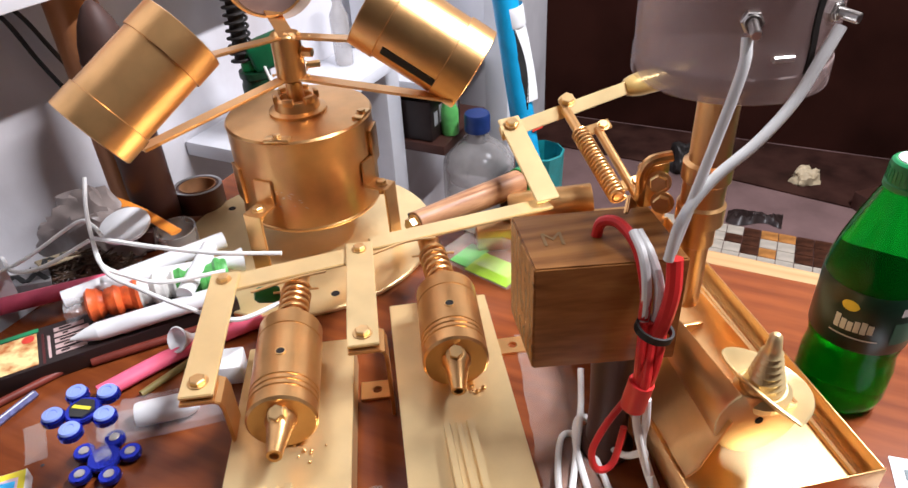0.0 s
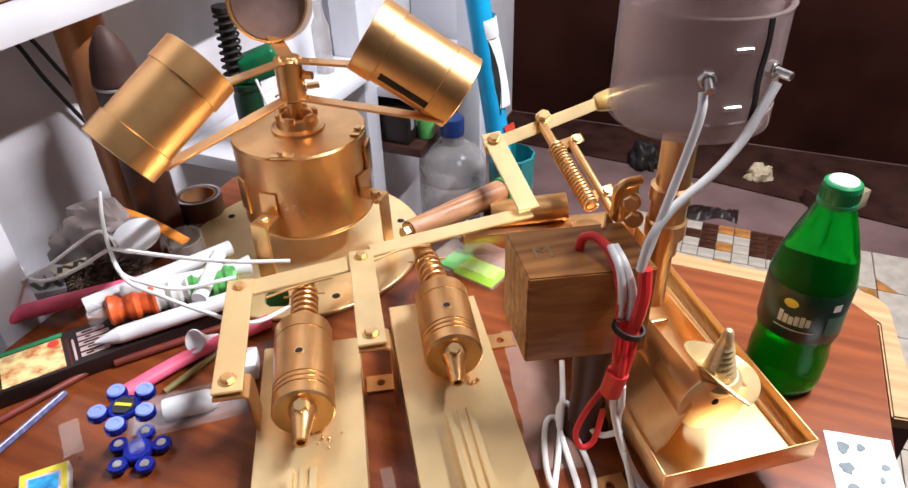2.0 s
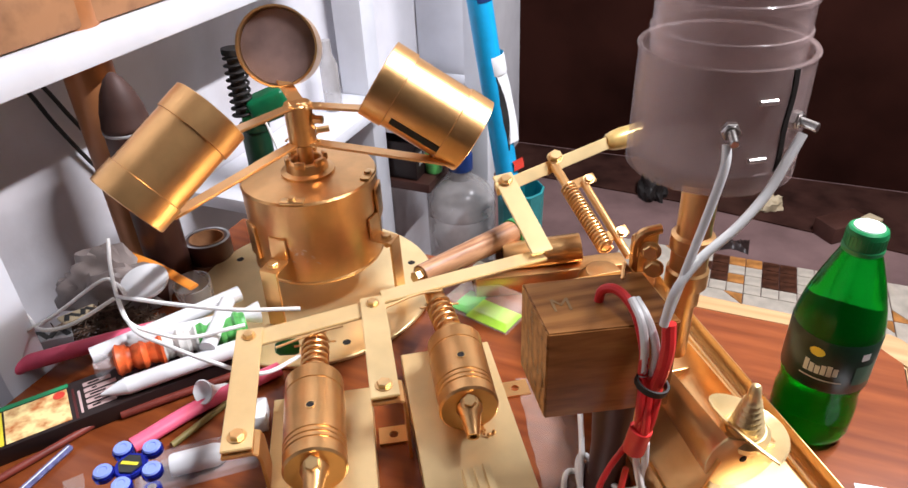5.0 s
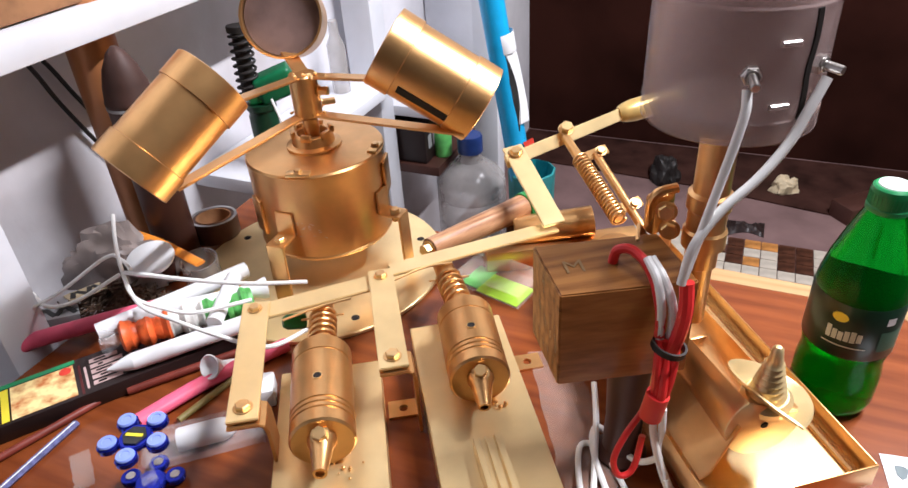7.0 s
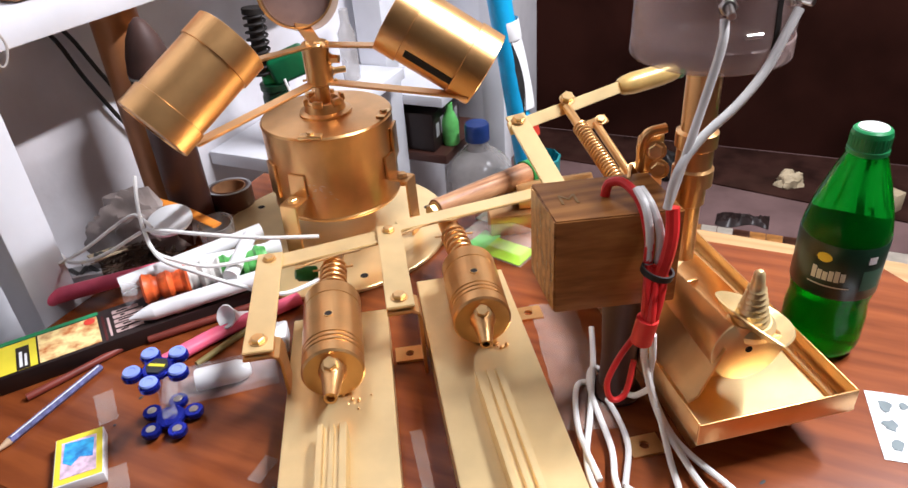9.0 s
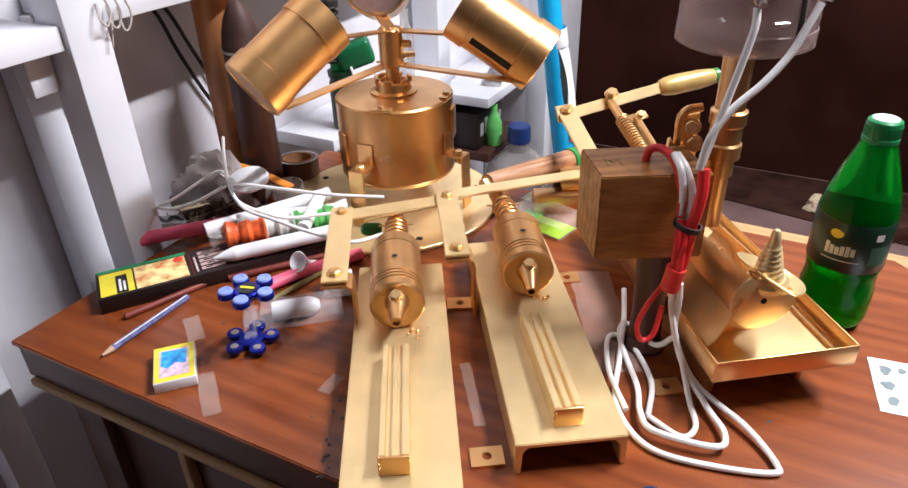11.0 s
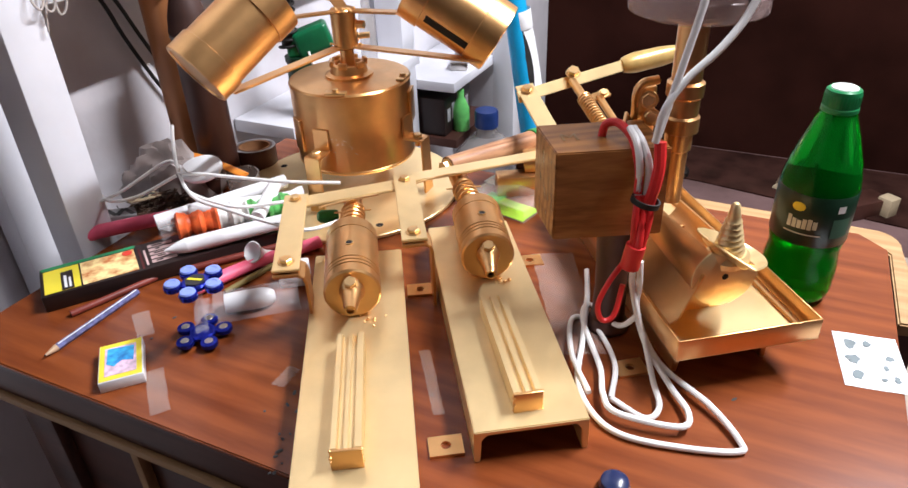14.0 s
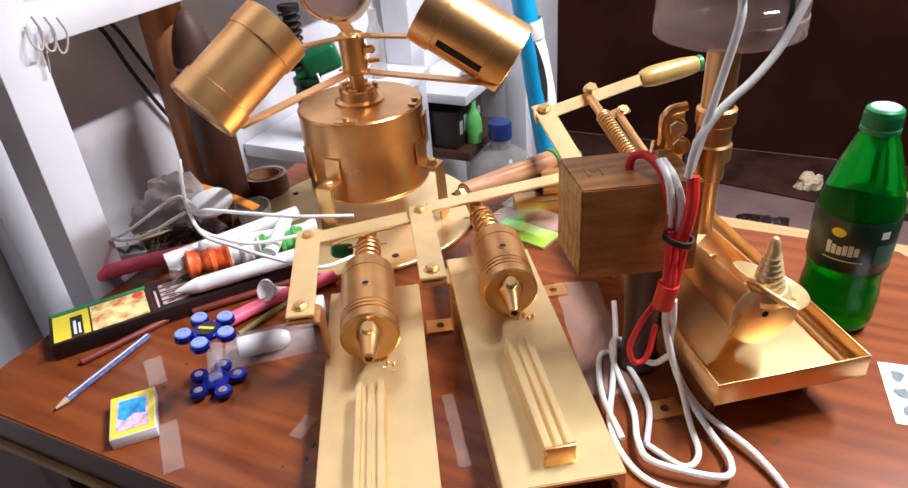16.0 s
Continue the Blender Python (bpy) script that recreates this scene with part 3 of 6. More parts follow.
# ---- linkage ----
def linkage():
    t = thing("flat_bar_linkage", (-0.06, 0.62, 0.84), "gold flat bars bolted into a linkage across the plungers", "linkage")
    l1t, l1b, l2t, l2b = Vector((-0.180, 0.602, 0.839)), Vector((-0.161, 0.467, 0.839)), Vector((-0.056, 0.647, 0.839)), Vector((-0.037, 0.521, 0.839))
    for name, p, q, w in (("left_link", l1t, l1b, 0.027), ("right_link", l2t, l2b, 0.027)):
        d = (q - p).normalized()
        bm = B()
        strap(bm, [p - d * 0.013, q + d * 0.015], w, 0.0035, d.cross(Vector((0, 0, 1))))
        part("link_bar", bm, GOLD_PALE, t)
        hexbolt(t, p + Vector((0, 0, 0.0018)))
        hexbolt(t, q + Vector((0, 0, 0.0018)), r=0.0066)
        # bent bracket down to the table
        s = -d.cross(Vector((0, 0, 1)))
        e = q + d * 0.015
        bm = B()
        strap(bm, [e - d * 0.022 - Vector((0, 0, 0.005)), e - Vector((0, 0, 0.005)), e - Vector((0, 0, 0.005)) + s * 0.0 + d * 0.003], w, 0.003, s)
        part("bracket_top", bm, GOLD, t)
        bm = B()
        c = q - Vector((0, 0, 0.007))
        top = [c - s * 0.013, c + s * 0.010, c + s * 0.016 - Vector((0, 0, 0.003)), c + s * 0.018 - Vector((0, 0, 0.010)), Vector((*(c + s * 0.018).xy, TOP + 0.002))]
        strap(bm, top, 0.030, 0.003, d)
        part("bracket", bm, GOLD, t)
    d = (l2t - l1t).normalized()
    for p, q, w, z in ((l1t - d * 0.012, l2t + d * 0.004, 0.026, 0.835), (Vector((-0.048, 0.668, 0)), Vector((0.142, 0.738, 0)), 0.023, 0.8325)):
        p, q = Vector((*p.xy, z)), Vector((*q.xy, z))
        bm = B()
        strap(bm, [p, q], w, 0.0035, (q - p).cross(Vector((0, 0, 1))))
        part("cross_bar", bm, GOLD_PALE, t)
    bm = B()
    tube(bm, [(-0.150, 0.585, 0.838), (-0.115, 0.604, 0.838), (-0.085, 0.615, 0.838)], 0.0013, 8)
    part("wire_pin", bm, GOLD_BRIGHT, t)
    bm = B()
    tube(bm, [(-0.045, 0.640, 0.838), (-0.01, 0.662, 0.838), (0.02, 0.668, 0.838)], 0.0013, 8)
    part("wire_pin", bm, GOLD_BRIGHT, t)
    # lever frame behind the block
    a, b = Vector((0.106, 0.834, 0.882)), Vector((0.140, 0.728, 0.842))
    bm = B()
    strap(bm, [a + (a - b).normalized() * 0.014, b], 0.026, 0.004, (1, 0.25, 0.1))
    part("lever_arm", bm, GOLD_PALE, t)
    hexbolt(t, a + Vector((0, -0.001, 0.004)), axis=(0, -0.3, 1), r=0.007)
    c, e = Vector((0.1755, 0.880, 0.8885)), Vector((0.2665, 0.940, 0.884))
    bm = B()
    strap(bm, [a + (a - c).normalized() * 0.016 - Vector((0, 0, 0.004)), e], 0.0165, 0.004, (-0.25, 0.45, 0.85))
    part("lever_bar", bm, GOLD_PALE, t)
    hexbolt(t, c + Vector((0, -0.003, 0.004)), axis=(0, -0.5, 1), r=0.0085, h=0.008)
    h = Vector((0.0835, 0.025, 0.009)).normalized()
    bm = B()
    lathe(bm, [(0, 0), (0.009, 0.0), (0.0115, 0.003), (0.0135, 0.009), (0.0155, 0.022), (0.0152, 0.066), (0.0128, 0.088), (0.010, 0.096), (0, 0.098)], axes(e - h * 0.01, e + h), 24)
    part("handle", bm, mat("gold_wood_handle", (0.60, 0.40, 0.14), 0.3, metal=0.35, var=0.12), t, "turned gold-stained wooden handle")
    bm = B()
    rod(bm, e + h * 0.083, e + h * 0.090, 0.0122, seg=20)
    part("handle_tip", bm, GREEN_PLASTIC, t, "green handle tip")
    # spring on its rod, and the bar beside it
    s0, s1 = Vector((0.1735, 0.872, 0.884)), Vector((0.2178, 0.740, 0.836))
    bm = B()
    rod(bm, s0, s1, 0.0062, seg=16)
    part("spring_rod", bm, GOLD, t)
    bm = B()
    coil(bm, s0 + (s1 - s0) * 0.28, s1, 0.0088, 0.0020, 20)
    part("spring", bm, GOLD, t, "gold coil spring")
    r0, r1 = Vector((0.212, 0.862, 0.862)), Vector((0.250, 0.750, 0.815))
    bm = B()
    rod(bm, r0, r1, 0.0055, seg=16)
    part("guide_rod", bm, GOLD, t)
    for k in (0.0, 0.72):
        q = r0 + (r1 - r0) * k
        bm = B()
        strap(bm, [q + Vector((-0.02, -0.004, -0.004)), q + Vector((0.016, 0.006, 0.004))], 0.014, 0.004, (r1 - r0))
        part("guide_bracket", bm, GOLD, t)
        hexbolt(t, q + Vector((0.006, -0.004, 0.006)), axis=(0, -0.6, 1), r=0.006)
    bm = B()
    rod(bm, (0.10, 0.80, 0.79), (0.20, 0.80, 0.80), 0.019, seg=24)
    part("base_roller", bm, GOLD, t)
    bm = B()
    lathe(bm, [(0, 0), (0.032, 0), (0.034, 0.01), (0.030, 0.045), (0.02, 0.058), (0, 0.062)], Matrix.Translation((0.215, 0.735, TOP)), 28)
    part("base_boss", bm, GOLD, t)
    bm = B()
    box(bm, (0.20, 0.03, 0.03), Matrix.Translation((0.16, 0.79, TOP + 0.015)) @ Matrix.Rotation(0.1, 4, "Z"), 0.002)
    part("base_bar", bm, GOLD, t)


linkage()


def wooden_stick():
    t = thing("wooden_stick", (0.05, 0.76, TOP), "varnished wooden rod with a gold nut and green collar", "rod")
    p, q = Vector((-0.006, 0.722, 0.822)), Vector((0.116, 0.835, 0.806))
    bm = B()
    rod(bm, p, q, 0.013, 0.0165, 24)
    part("shaft", bm, STICK, t)
    d = (q - p).normalized()
    bm = B()
    rod(bm, q - d * 0.004, q + d * 0.012, 0.0185, seg=24)
    part("collar", bm, GREEN_PLASTIC, t, "green plastic collar")
    hexbolt(t, p, axis=p - q, r=0.008, h=0.01)
    bm = B()
    box(bm, (0.02, 0.02, 0.05), Matrix.Translation((0.10, 0.815, TOP + 0.025)), 0.002)
    part("support", bm, TABLE_EDGE, t)


wooden_stick()


# ---- motor with its turning heads ----
MX, MY = -0.140, 0.824


def motor():
    bm = B()
    lathe(bm, [(0, 0), (0.156, 0), (0.16, 0.0012), (0.16, 0.0048), (0.1585, 0.006), (0, 0.006)], Matrix.Translation((-0.153, 0.808, TOP + 0.0005)), 96)
    disc = single("base_disc", bm, GOLD_PALE, (-0.153, 0.808, TOP + 0.0005), "round gold painted steel base plate under the motor", "base plate")
    for a in (-1.15, 0.3, 1.9, 3.4, 2.6):
        bm = B()
        c = Vector((-0.153 + 0.135 * math.cos(a), 0.808 + 0.135 * math.sin(a), TOP + 0.0062))
        rod(bm, c, c + Vector((0, 0, 0.0006)), 0.005, seg=16)
        ob = part("bolt_hole", bm, DARK_HOLE, disc)
    t = thing("gold_motor", (MX, MY, TOP + 0.006), "gold painted round motor on three bent strap legs", "motor")
    M0 = Matrix.Translation((MX, MY, 0))
    bm = B()
    R, z0, z1 = 0.083, 0.800, 0.916
    lathe(bm, [(0, z0), (R - 0.006, z0), (R - 0.001, z0 + 0.002), (R, z0 + 0.005), (R + 0.0012, z0 + 0.006), (R, z0 + 0.0075), (R, z1 - 0.004), (R + 0.001, z1 - 0.003), (R - 0.001, z1 - 0.0005), (R - 0.004, z1), (0.04, z1 + 0.001), (0, z1 + 0.001)], M0, 96)
    part("motor_body", bm, GOLD, t)
    bm = B()
    lathe(bm, [(0.033, z1 + 0.001), (0.033, z1 + 0.004), (0.026, z1 + 0.006), (0.024, z1 + 0.017), (0.0225, z1 + 0.018), (0.0185, z1 + 0.018), (0.0175, z1 + 0.016), (0.0175, z1 + 0.002)], M0, 40)
    collar = part("bearing_collar", bm, GOLD, t)
    for k in range(6):
        an = 0.35 + k * math.pi / 3
        bm = B()
        box(bm, (0.0055, 0.0125, 0.0085), M0 @ Matrix.Translation((0.0232 * math.cos(an), 0.0232 * math.sin(an), z1 + 0.0185)) @ Matrix.Rotation(an, 4, "Z"), 0.0012)
        part("collar_lug", bm, GOLD, collar)
    for a in (-1.66, -0.25, 1.9):
        c = Vector((MX + 0.078 * math.cos(a), MY + 0.078 * math.sin(a), z1 + 0.001))
        bm = B()
        box(bm, (0.012, 0.028, 0.004), Matrix.Translation(c) @ Matrix.Rotation(a, 4, "Z"), 0.001)
        lug = part("lug", bm, GOLD_BRIGHT, t)
        hexbolt(lug, c + Vector((0, 0, 0.002)), r=0.0045, h=0.004)
    for a in (-1.98, -0.41, 1.4):
        d = Vector((math.cos(a), math.sin(a), 0))
        s = d.cross(Vector((0, 0, 1)))
        o = Vector((MX, MY, 0))
        bm = B()
        strap(bm, [o + d * (R + 0.001) + Vector((0, 0, 0.868)), o + d * (R + 0.002) + Vector((0, 0, 0.838)), o + d * (R + 0.028) + Vector((0, 0, 0.837)), o + d * (R + 0.030) + Vector((0, 0, 0.7585))], 0.024, 0.003, s)
        leg = part("leg", bm, GOLD, t)
        hexbolt(leg, o + d * (R + 0.017) + Vector((0, 0, 0.839)), r=0.0062)
        bm = B()
        rod(bm, o + d * (R + 0.017) + Vector((0, 0, 0.826)), o + d * (R + 0.017) + Vector((0, 0, 0.836)), 0.004, seg=12)
        part("nut", bm, GOLD, leg)
    bm = B()
    rng = random.Random(3)
    for k in range(16):
        a = -1.62 + rng.gauss(0, 0.12)
        q = Vector((MX + (R + 0.0004) * math.cos(a), MY + (R + 0.0004) * math.sin(a), 0.846 + rng.gauss(0, 0.006)))
        box(bm, (0.0004, rng.uniform(0.001, 0.005), 0.0007), Matrix.Translation(q) @ Matrix.Rotation(a, 4, "Z") @ Matrix.Rotation(rng.gauss(0, 0.4), 4, "X"))
    tagged(part("paint_scratch", bm, mat("bare_scratch", (0.85, 0.72, 0.52), 0.3, metal=0.8), t, "bright paint scratches"), kind="stuff")
    for a, w, h0 in ((-0.10, 0.03, 0.855), (-2.55, 0.024, 0.83)):
        d = Vector((math.cos(a), math.sin(a), 0))
        bm = B()
        box(bm, (0.004, w, 0.045), Matrix.Translation(Vector((MX, MY, h0 + 0.02)) + d * (R + 0.001)) @ Matrix.Rotation(a, 4, "Z"), 0.001)
        part("terminal_plate", bm, GOLD, t)


motor()


def drum(parent, c, axis, r, L, open_end=False):
    """A tin drum with its two rolled bands, centred on c."""
    ax = Vector(axis).normalized()
    p = Vector(c) - ax * L / 2
    m = axes(p, p + ax)
    bm = B()
    q = 0.0017
    if open_end:
        prof = [(r - 0.002, 0.004), (r - 0.0015, 0), (r + 0.001, 0), (r + 0.001, 0.006), (r, 0.007), (r, L * 0.75), (r - 0.004, L), (0, L), (0, L - 0.002), (r - 0.005, L - 0.002), (r - 0.002, 0.05), (r - 0.002, 0.004)]
    else:
        prof = [(0, 0.0015), (r - 0.004, 0.0015), (r - 0.0035, 0), (r, 0), (r + q, 0.001), (r + q, L * 0.22), (r - 0.0002, L * 0.225), (r - 0.0002, L * 0.76), (r + q, L * 0.765), (r + q, L - 0.001), (r, L), (r - 0.003, L), (r - 0.0035, L - 0.0015), (0, L - 0.0015)]
    lathe(bm, prof, m, 64)
    ob = part("drum", bm, GOLD, parent, "gold painted tin drum" if not open_end else "open gold painted tin cup")
    return ob, m


def rotor():
    t = thing("three_drum_rotor", (MX, MY, 0.93), "gold rotor with three tin drums on flat arms", "rotor")
    Z = Vector((MX, MY, 0))
    bm = B()
    lathe(bm, [(0, 0.918), (0.0095, 0.918), (0.0095, 0.952), (0.015, 0.954), (0.0165, 0.956), (0.0165, 1.004), (0.015, 1.006), (0, 1.006)], Matrix.Translation(Z), 32)
    part("shaft", bm, GOLD, t)
    hexbolt(t, Z + Vector((0.0165, -0.003, 0.985)), axis=(1, -0.2, 0), r=0.0055, h=0.012)
    hexbolt(t, Z + Vector((0.0165, 0.004, 0.968)), axis=(1, 0.3, 0), r=0.004, h=0.016)
    # left
    cl, al = Vector((-0.237, 0.668, 1.014)), Vector((0.076, 0.068, 0.064))
    dl, ml = drum(t, cl, al, 0.0388, 0.123)
    cr, ar = Vector((0.0115, 0.789, 1.0055)), Vector((0.110, -0.018, -0.073))
    dr, mr = drum(t, cr, ar, 0.0435, 0.126)
    cb, ab_ = Vector((-0.164, 0.905, 1.047)), Vector((-0.05, 0.9, -0.30))
    db, mb = drum(t, cb, ab_, 0.0465, 0.085, True)
    bm = B()
    lathe(bm, [(0, 0.010), (0.0435, 0.010), (0.0435, 0.012), (0, 0.012)], mb, 48)
    part("cup_disc", bm, mat("grey_brown_disc", (0.17, 0.115, 0.105), 0.35, var=0.2, scale=20), db, "dull grey-brown inner disc")
    hub_t, hub_b = Z + Vector((0, 0, 1.003)), Z + Vector((0, 0, 0.957))
    for p, q, off in ((hub_t, Vector((-0.185, 0.690, 1.026)), (-0.010, -0.012)), (hub_t, Vector((-0.062, 0.802, 1.003)), (0.012, -0.004)), (hub_t, Vector((-0.165, 0.872, 1.022)), (0, 0.01)),
                      (hub_b, Vector((-0.252, 0.664, 0.950)), (-0.012, -0.01)), (hub_b, Vector((0.044, 0.752, 0.952)), (0.014, -0.006))):
        bm = B()
        d = (q - p).normalized()
        strap(bm, [p + Vector((*off, 0)) * 0.5, q], 0.017, 0.003, d.cross(Vector((0, 0, 1))))
        part("arm", bm, GOLD, t)
    bm = B()
    for i in range(30):
        p = random.choice((hub_t, hub_b)) + Vector((random.gauss(0, 0.010), random.gauss(-0.008, 0.006), random.uniform(0, 0.004)))
        bmesh.ops.create_icosphere(bm, subdivisions=1, radius=random.uniform(0.0015, 0.003), matrix=Matrix.Translation(p))
    tagged(part("weld_bead", bm, GOLD_BRIGHT, t), kind="stuff")
    bm = B()
    box(bm, (0.0015, 0.010, 0.07), mr @ Matrix.Rotation(radians(205), 4, "Z") @ Matrix.Translation((0.0432, 0, 0.07)))
    part("seam_slot", bm, DARK_HOLE, dr, "dark seam slot")


rotor()

# ---- wooden block with its wires ----
BX0, BX1, BY0, BY1, BZ0, BZ1 = 0.099, 0.199, 0.432, 0.500, 0.881, 0.967


def block():
    t = thing("wooden_block", (0.15, 0.465, TOP), "gold-stained wooden block raised on a turned post", "block")
    bm = B()
    prism(bm, [(0.0985, 0.432), (0.1985, 0.440), (0.186, 0.506), (0.087, 0.497)], BZ0, BZ1, Matrix(), 0.0012)
    part("block", bm, BLOCK, t)
    bm = B()
    lathe(bm, [(0, TOP), (0.022, TOP), (0.023, TOP + 0.004), (0.017, TOP + 0.012), (0.016, TOP + 0.05), (0.018, TOP + 0.10), (0.020, BZ0), (0, BZ0)], Matrix.Translation((0.166, 0.474, 0)), 32)
    part("post", bm, SHELL_DARK, t, "dark brown turned post")
    # pencilled letter
    cu = bpy.data.curves.new("letter", "FONT")
    cu.body, cu.size, cu.extrude = "M", 0.022, 0.0001
    tmp = new("letter_tmp", cu)
    dg = bpy.context.evaluated_depsgraph_get()
    me = bpy.data.meshes.new_from_object(tmp.evaluated_get(dg))
    bpy.data.objects.remove(tmp)
    bm = B()
    bm.from_mesh(me)
    bm.transform(Matrix.Translation((0.106, 0.458, BZ1 + 0.0004)) @ Matrix.Rotation(0.12, 4, "Z"))
    part("pencilled_letter", bm, mat("pencil_mark", (0.28, 0.16, 0.06), 0.6), t, "pencilled letter M")


block()


def block_wires():
    t = thing("red_white_wire_bundle", (0.165, 0.42, BZ0), "bundle of red and white insulated wires tied with a band", "wires")
    z = BZ1
    bm = B()
    tube(bm, [(0.150, 0.470, z - 0.002), (0.153, 0.469, z + 0.011), (0.163, 0.462, z + 0.014), (0.172, 0.445, z + 0.006), (0.176, 0.428, z - 0.015), (0.176, 0.424, z - 0.035)], 0.0038)
    part("red_wire", bm, RED_WIRE, t)
    for i, dx in enumerate((0, 0.008)):
        bm = B()
        tube(bm, [(0.170 + dx * .4, 0.452, z + 0.014), (0.174 + dx * .6, 0.437, z + 0.006), (0.176 + dx, 0.427, z - 0.012), (0.176 + dx, 0.423, z - 0.04)], 0.0033)
        part("white_wire", bm, PVC, t)
    bm = B()
    tube(bm, [(0.190, 0.424, z + 0.012), (0.1905, 0.420, z - 0.008), (0.188, 0.418, z - 0.028), (0.184, 0.418, z - 0.045)], 0.0052)
    part("red_sleeve", bm, RED_WIRE, t, "red heat-shrink sleeve")
    for i in range(5):
        bm = B()
        x = 0.174 + 0.0030 * i
        tube(bm, [(x + 0.002, 0.421, z - 0.036), (x, 0.414 + 0.003 * (i % 2), z - 0.055), (0.174 + 0.0018 * i, 0.413 - 0.003 * (i % 3), z - 0.08), (0.170 + 0.0012 * i, 0.414, z - 0.10)], 0.0032)
        part("red_wire", bm, RED_WIRE, t)
    bm = B()
    lathe(bm, [(0.0110, -0.0025), (0.0128, -0.0025), (0.0128, 0.0025), (0.0110, 0.0025)], Matrix.Translation((0.182, 0.418, z - 0.040)) @ Matrix.Rotation(0.25, 4, "Y"), 28, True)
    part("band", bm, BLACK_RUBBER, t, "black tie band")
    bm = B()
    rod(bm, (0.177, 0.412, z - 0.080), (0.173, 0.412, z - 0.104), 0.0088, seg=20)
    part("red_tape", bm, RED_WIRE, t)
    bm = B()
    tube(bm, [(0.168, 0.414, z - 0.100), (0.155, 0.408, z - 0.118), (0.146, 0.402, z - 0.138), (0.150, 0.398, z - 0.152), (0.161, 0.400, z - 0.148), (0.168, 0.408, z - 0.12)], 0.0026)
    part("red_loop", bm, RED_WIRE, t)
    t.location.x -= 0.007


block_wires()


# ---- tray unit ----
def tray_unit():
    n0, d = Vector((0.205, 0.365, 0)), Vector((0.979, 0.206, 0)).normalized()
    e = Vector((-d.y, d.x, 0))
    W, L, z0, z1 = 0.141, 0.345, 0.793, 0.8135
    m = Matrix.Translation(n0) @ Matrix((d, e, Vector((0, 0, 1)))).transposed().to_4x4()
    t = thing("tray_unit", m @ Vector((W / 2, L / 2, TOP)), "gold sheet-metal tray unit on a channel base", "machine")
    bm = B()
    box(bm, (W, L, 0.002), m @ Matrix.Translation((W / 2, L / 2, z0)))
    part("tray_floor", bm, GOLD_PALE, t)
    for c, s in (((W / 2, 0.0008, (z0 + z1) / 2), (W, 0.0016, z1 - z0 + 0.002)), ((W - 0.0008, L / 2, (z0 + z1) / 2), (0.0016, L - 0.004, z1 - z0 + 0.002)), ((0.0008, L / 2, (z0 + z1) / 2), (0.0016, L - 0.004, z1 - z0 + 0.002)), ((W / 2, L - 0.0008, (z0 + z1) / 2), (W, 0.0016, z1 - z0 + 0.002))):
        bm = B()
        box(bm, s, m @ Matrix.Translation(c), 0.0006)
        part("tray_wall", bm, GOLD, t)
    bm = B()
    tube(bm, [m @ Vector((W - 0.010, 0.012, z0 + 0.003)), m @ Vector((W - 0.010, 0.15, z0 + 0.003)), m @ Vector((W - 0.010, 0.33, z0 + 0.003))], 0.003, 8)
    part("tray_bead", bm, GOLD, t)
    # channel below
    c0, c1 = m @ Vector((W / 2 - 0.005, 0.03, TOP)), m @ Vector((W / 2 - 0.005, 0.32, TOP))
    mm = axes(c0, c1)
    w, h, th = 0.098, z0 - 0.001 - TOP, 0.005
    prof = [(-w / 2, 0), (-w / 2, h), (w / 2, h), (w / 2, 0), (w / 2 - th, 0), (w / 2 - th * 2, h - th), (-w / 2 + th * 2, h - th), (-w / 2 + th, 0)]
    bm = B()
    prism(bm, prof[::-1], 0, (c1 - c0).length, mm, 0.0009)
    part("channel", bm, GOLD, t)
    ear(t, (0.176, 0.403, TOP), 0.2)
    # pipe over the tray, closed by a round cap, cut open by a slanting plane
    f, b = Vector((0.2495, 0.405, 0.857)), Vector((0.2220, 0.552, 0.857))
    pm = axes(f, b)           # x to the back left, y up
    R, PL = 0.0312, (b - f).length
    ax = (b - f).normalized()
    right = Vector((ax.y, -ax.x, 0))
    lf, tp, rt = Vector((0.2303, 0.4348, 0.884)), Vector((0.262, 0.377, 0.879)), Vector((0.2917, 0.4287, 0.8587))
    nrm = (tp - lf).cross(rt - lf).normalized()
    if nrm.z < 0:
        nrm = -nrm
    qa = lf - nrm * 0.004
    bm = B()
    lathe(bm, [(R, PL * k / 30) for k in range(31)], pm, 64)
    bmesh.ops.bisect_plane(bm, geom=bm.verts[:] + bm.edges[:] + bm.faces[:], plane_co=qa, plane_no=nrm, clear_outer=True)
    bmesh.ops.recalc_face_normals(bm, faces=bm.faces[:])
    bmesh.ops.solidify(bm, geom=bm.faces[:], thickness=0.0022)
    part("pipe", bm, GOLD, t, sharp=60)
    bm = B()
    lathe(bm, [(0, 0), (R - 0.001, 0), (R, 0.0006), (R, 0.002), (0, 0.002)], axes(f - ax * 0.002, b), 64)
    bmesh.ops.bisect_plane(bm, geom=bm.verts[:] + bm.edges[:] + bm.faces[:], plane_co=qa, plane_no=nrm, clear_outer=True)
    part("pipe_cap", bm, GOLD_PALE, t)
    bm = B()
    rod(bm, f - ax * 0.0030, f, 0.0030, seg=14)
    part("cap_hole", bm, DARK_HOLE, t)
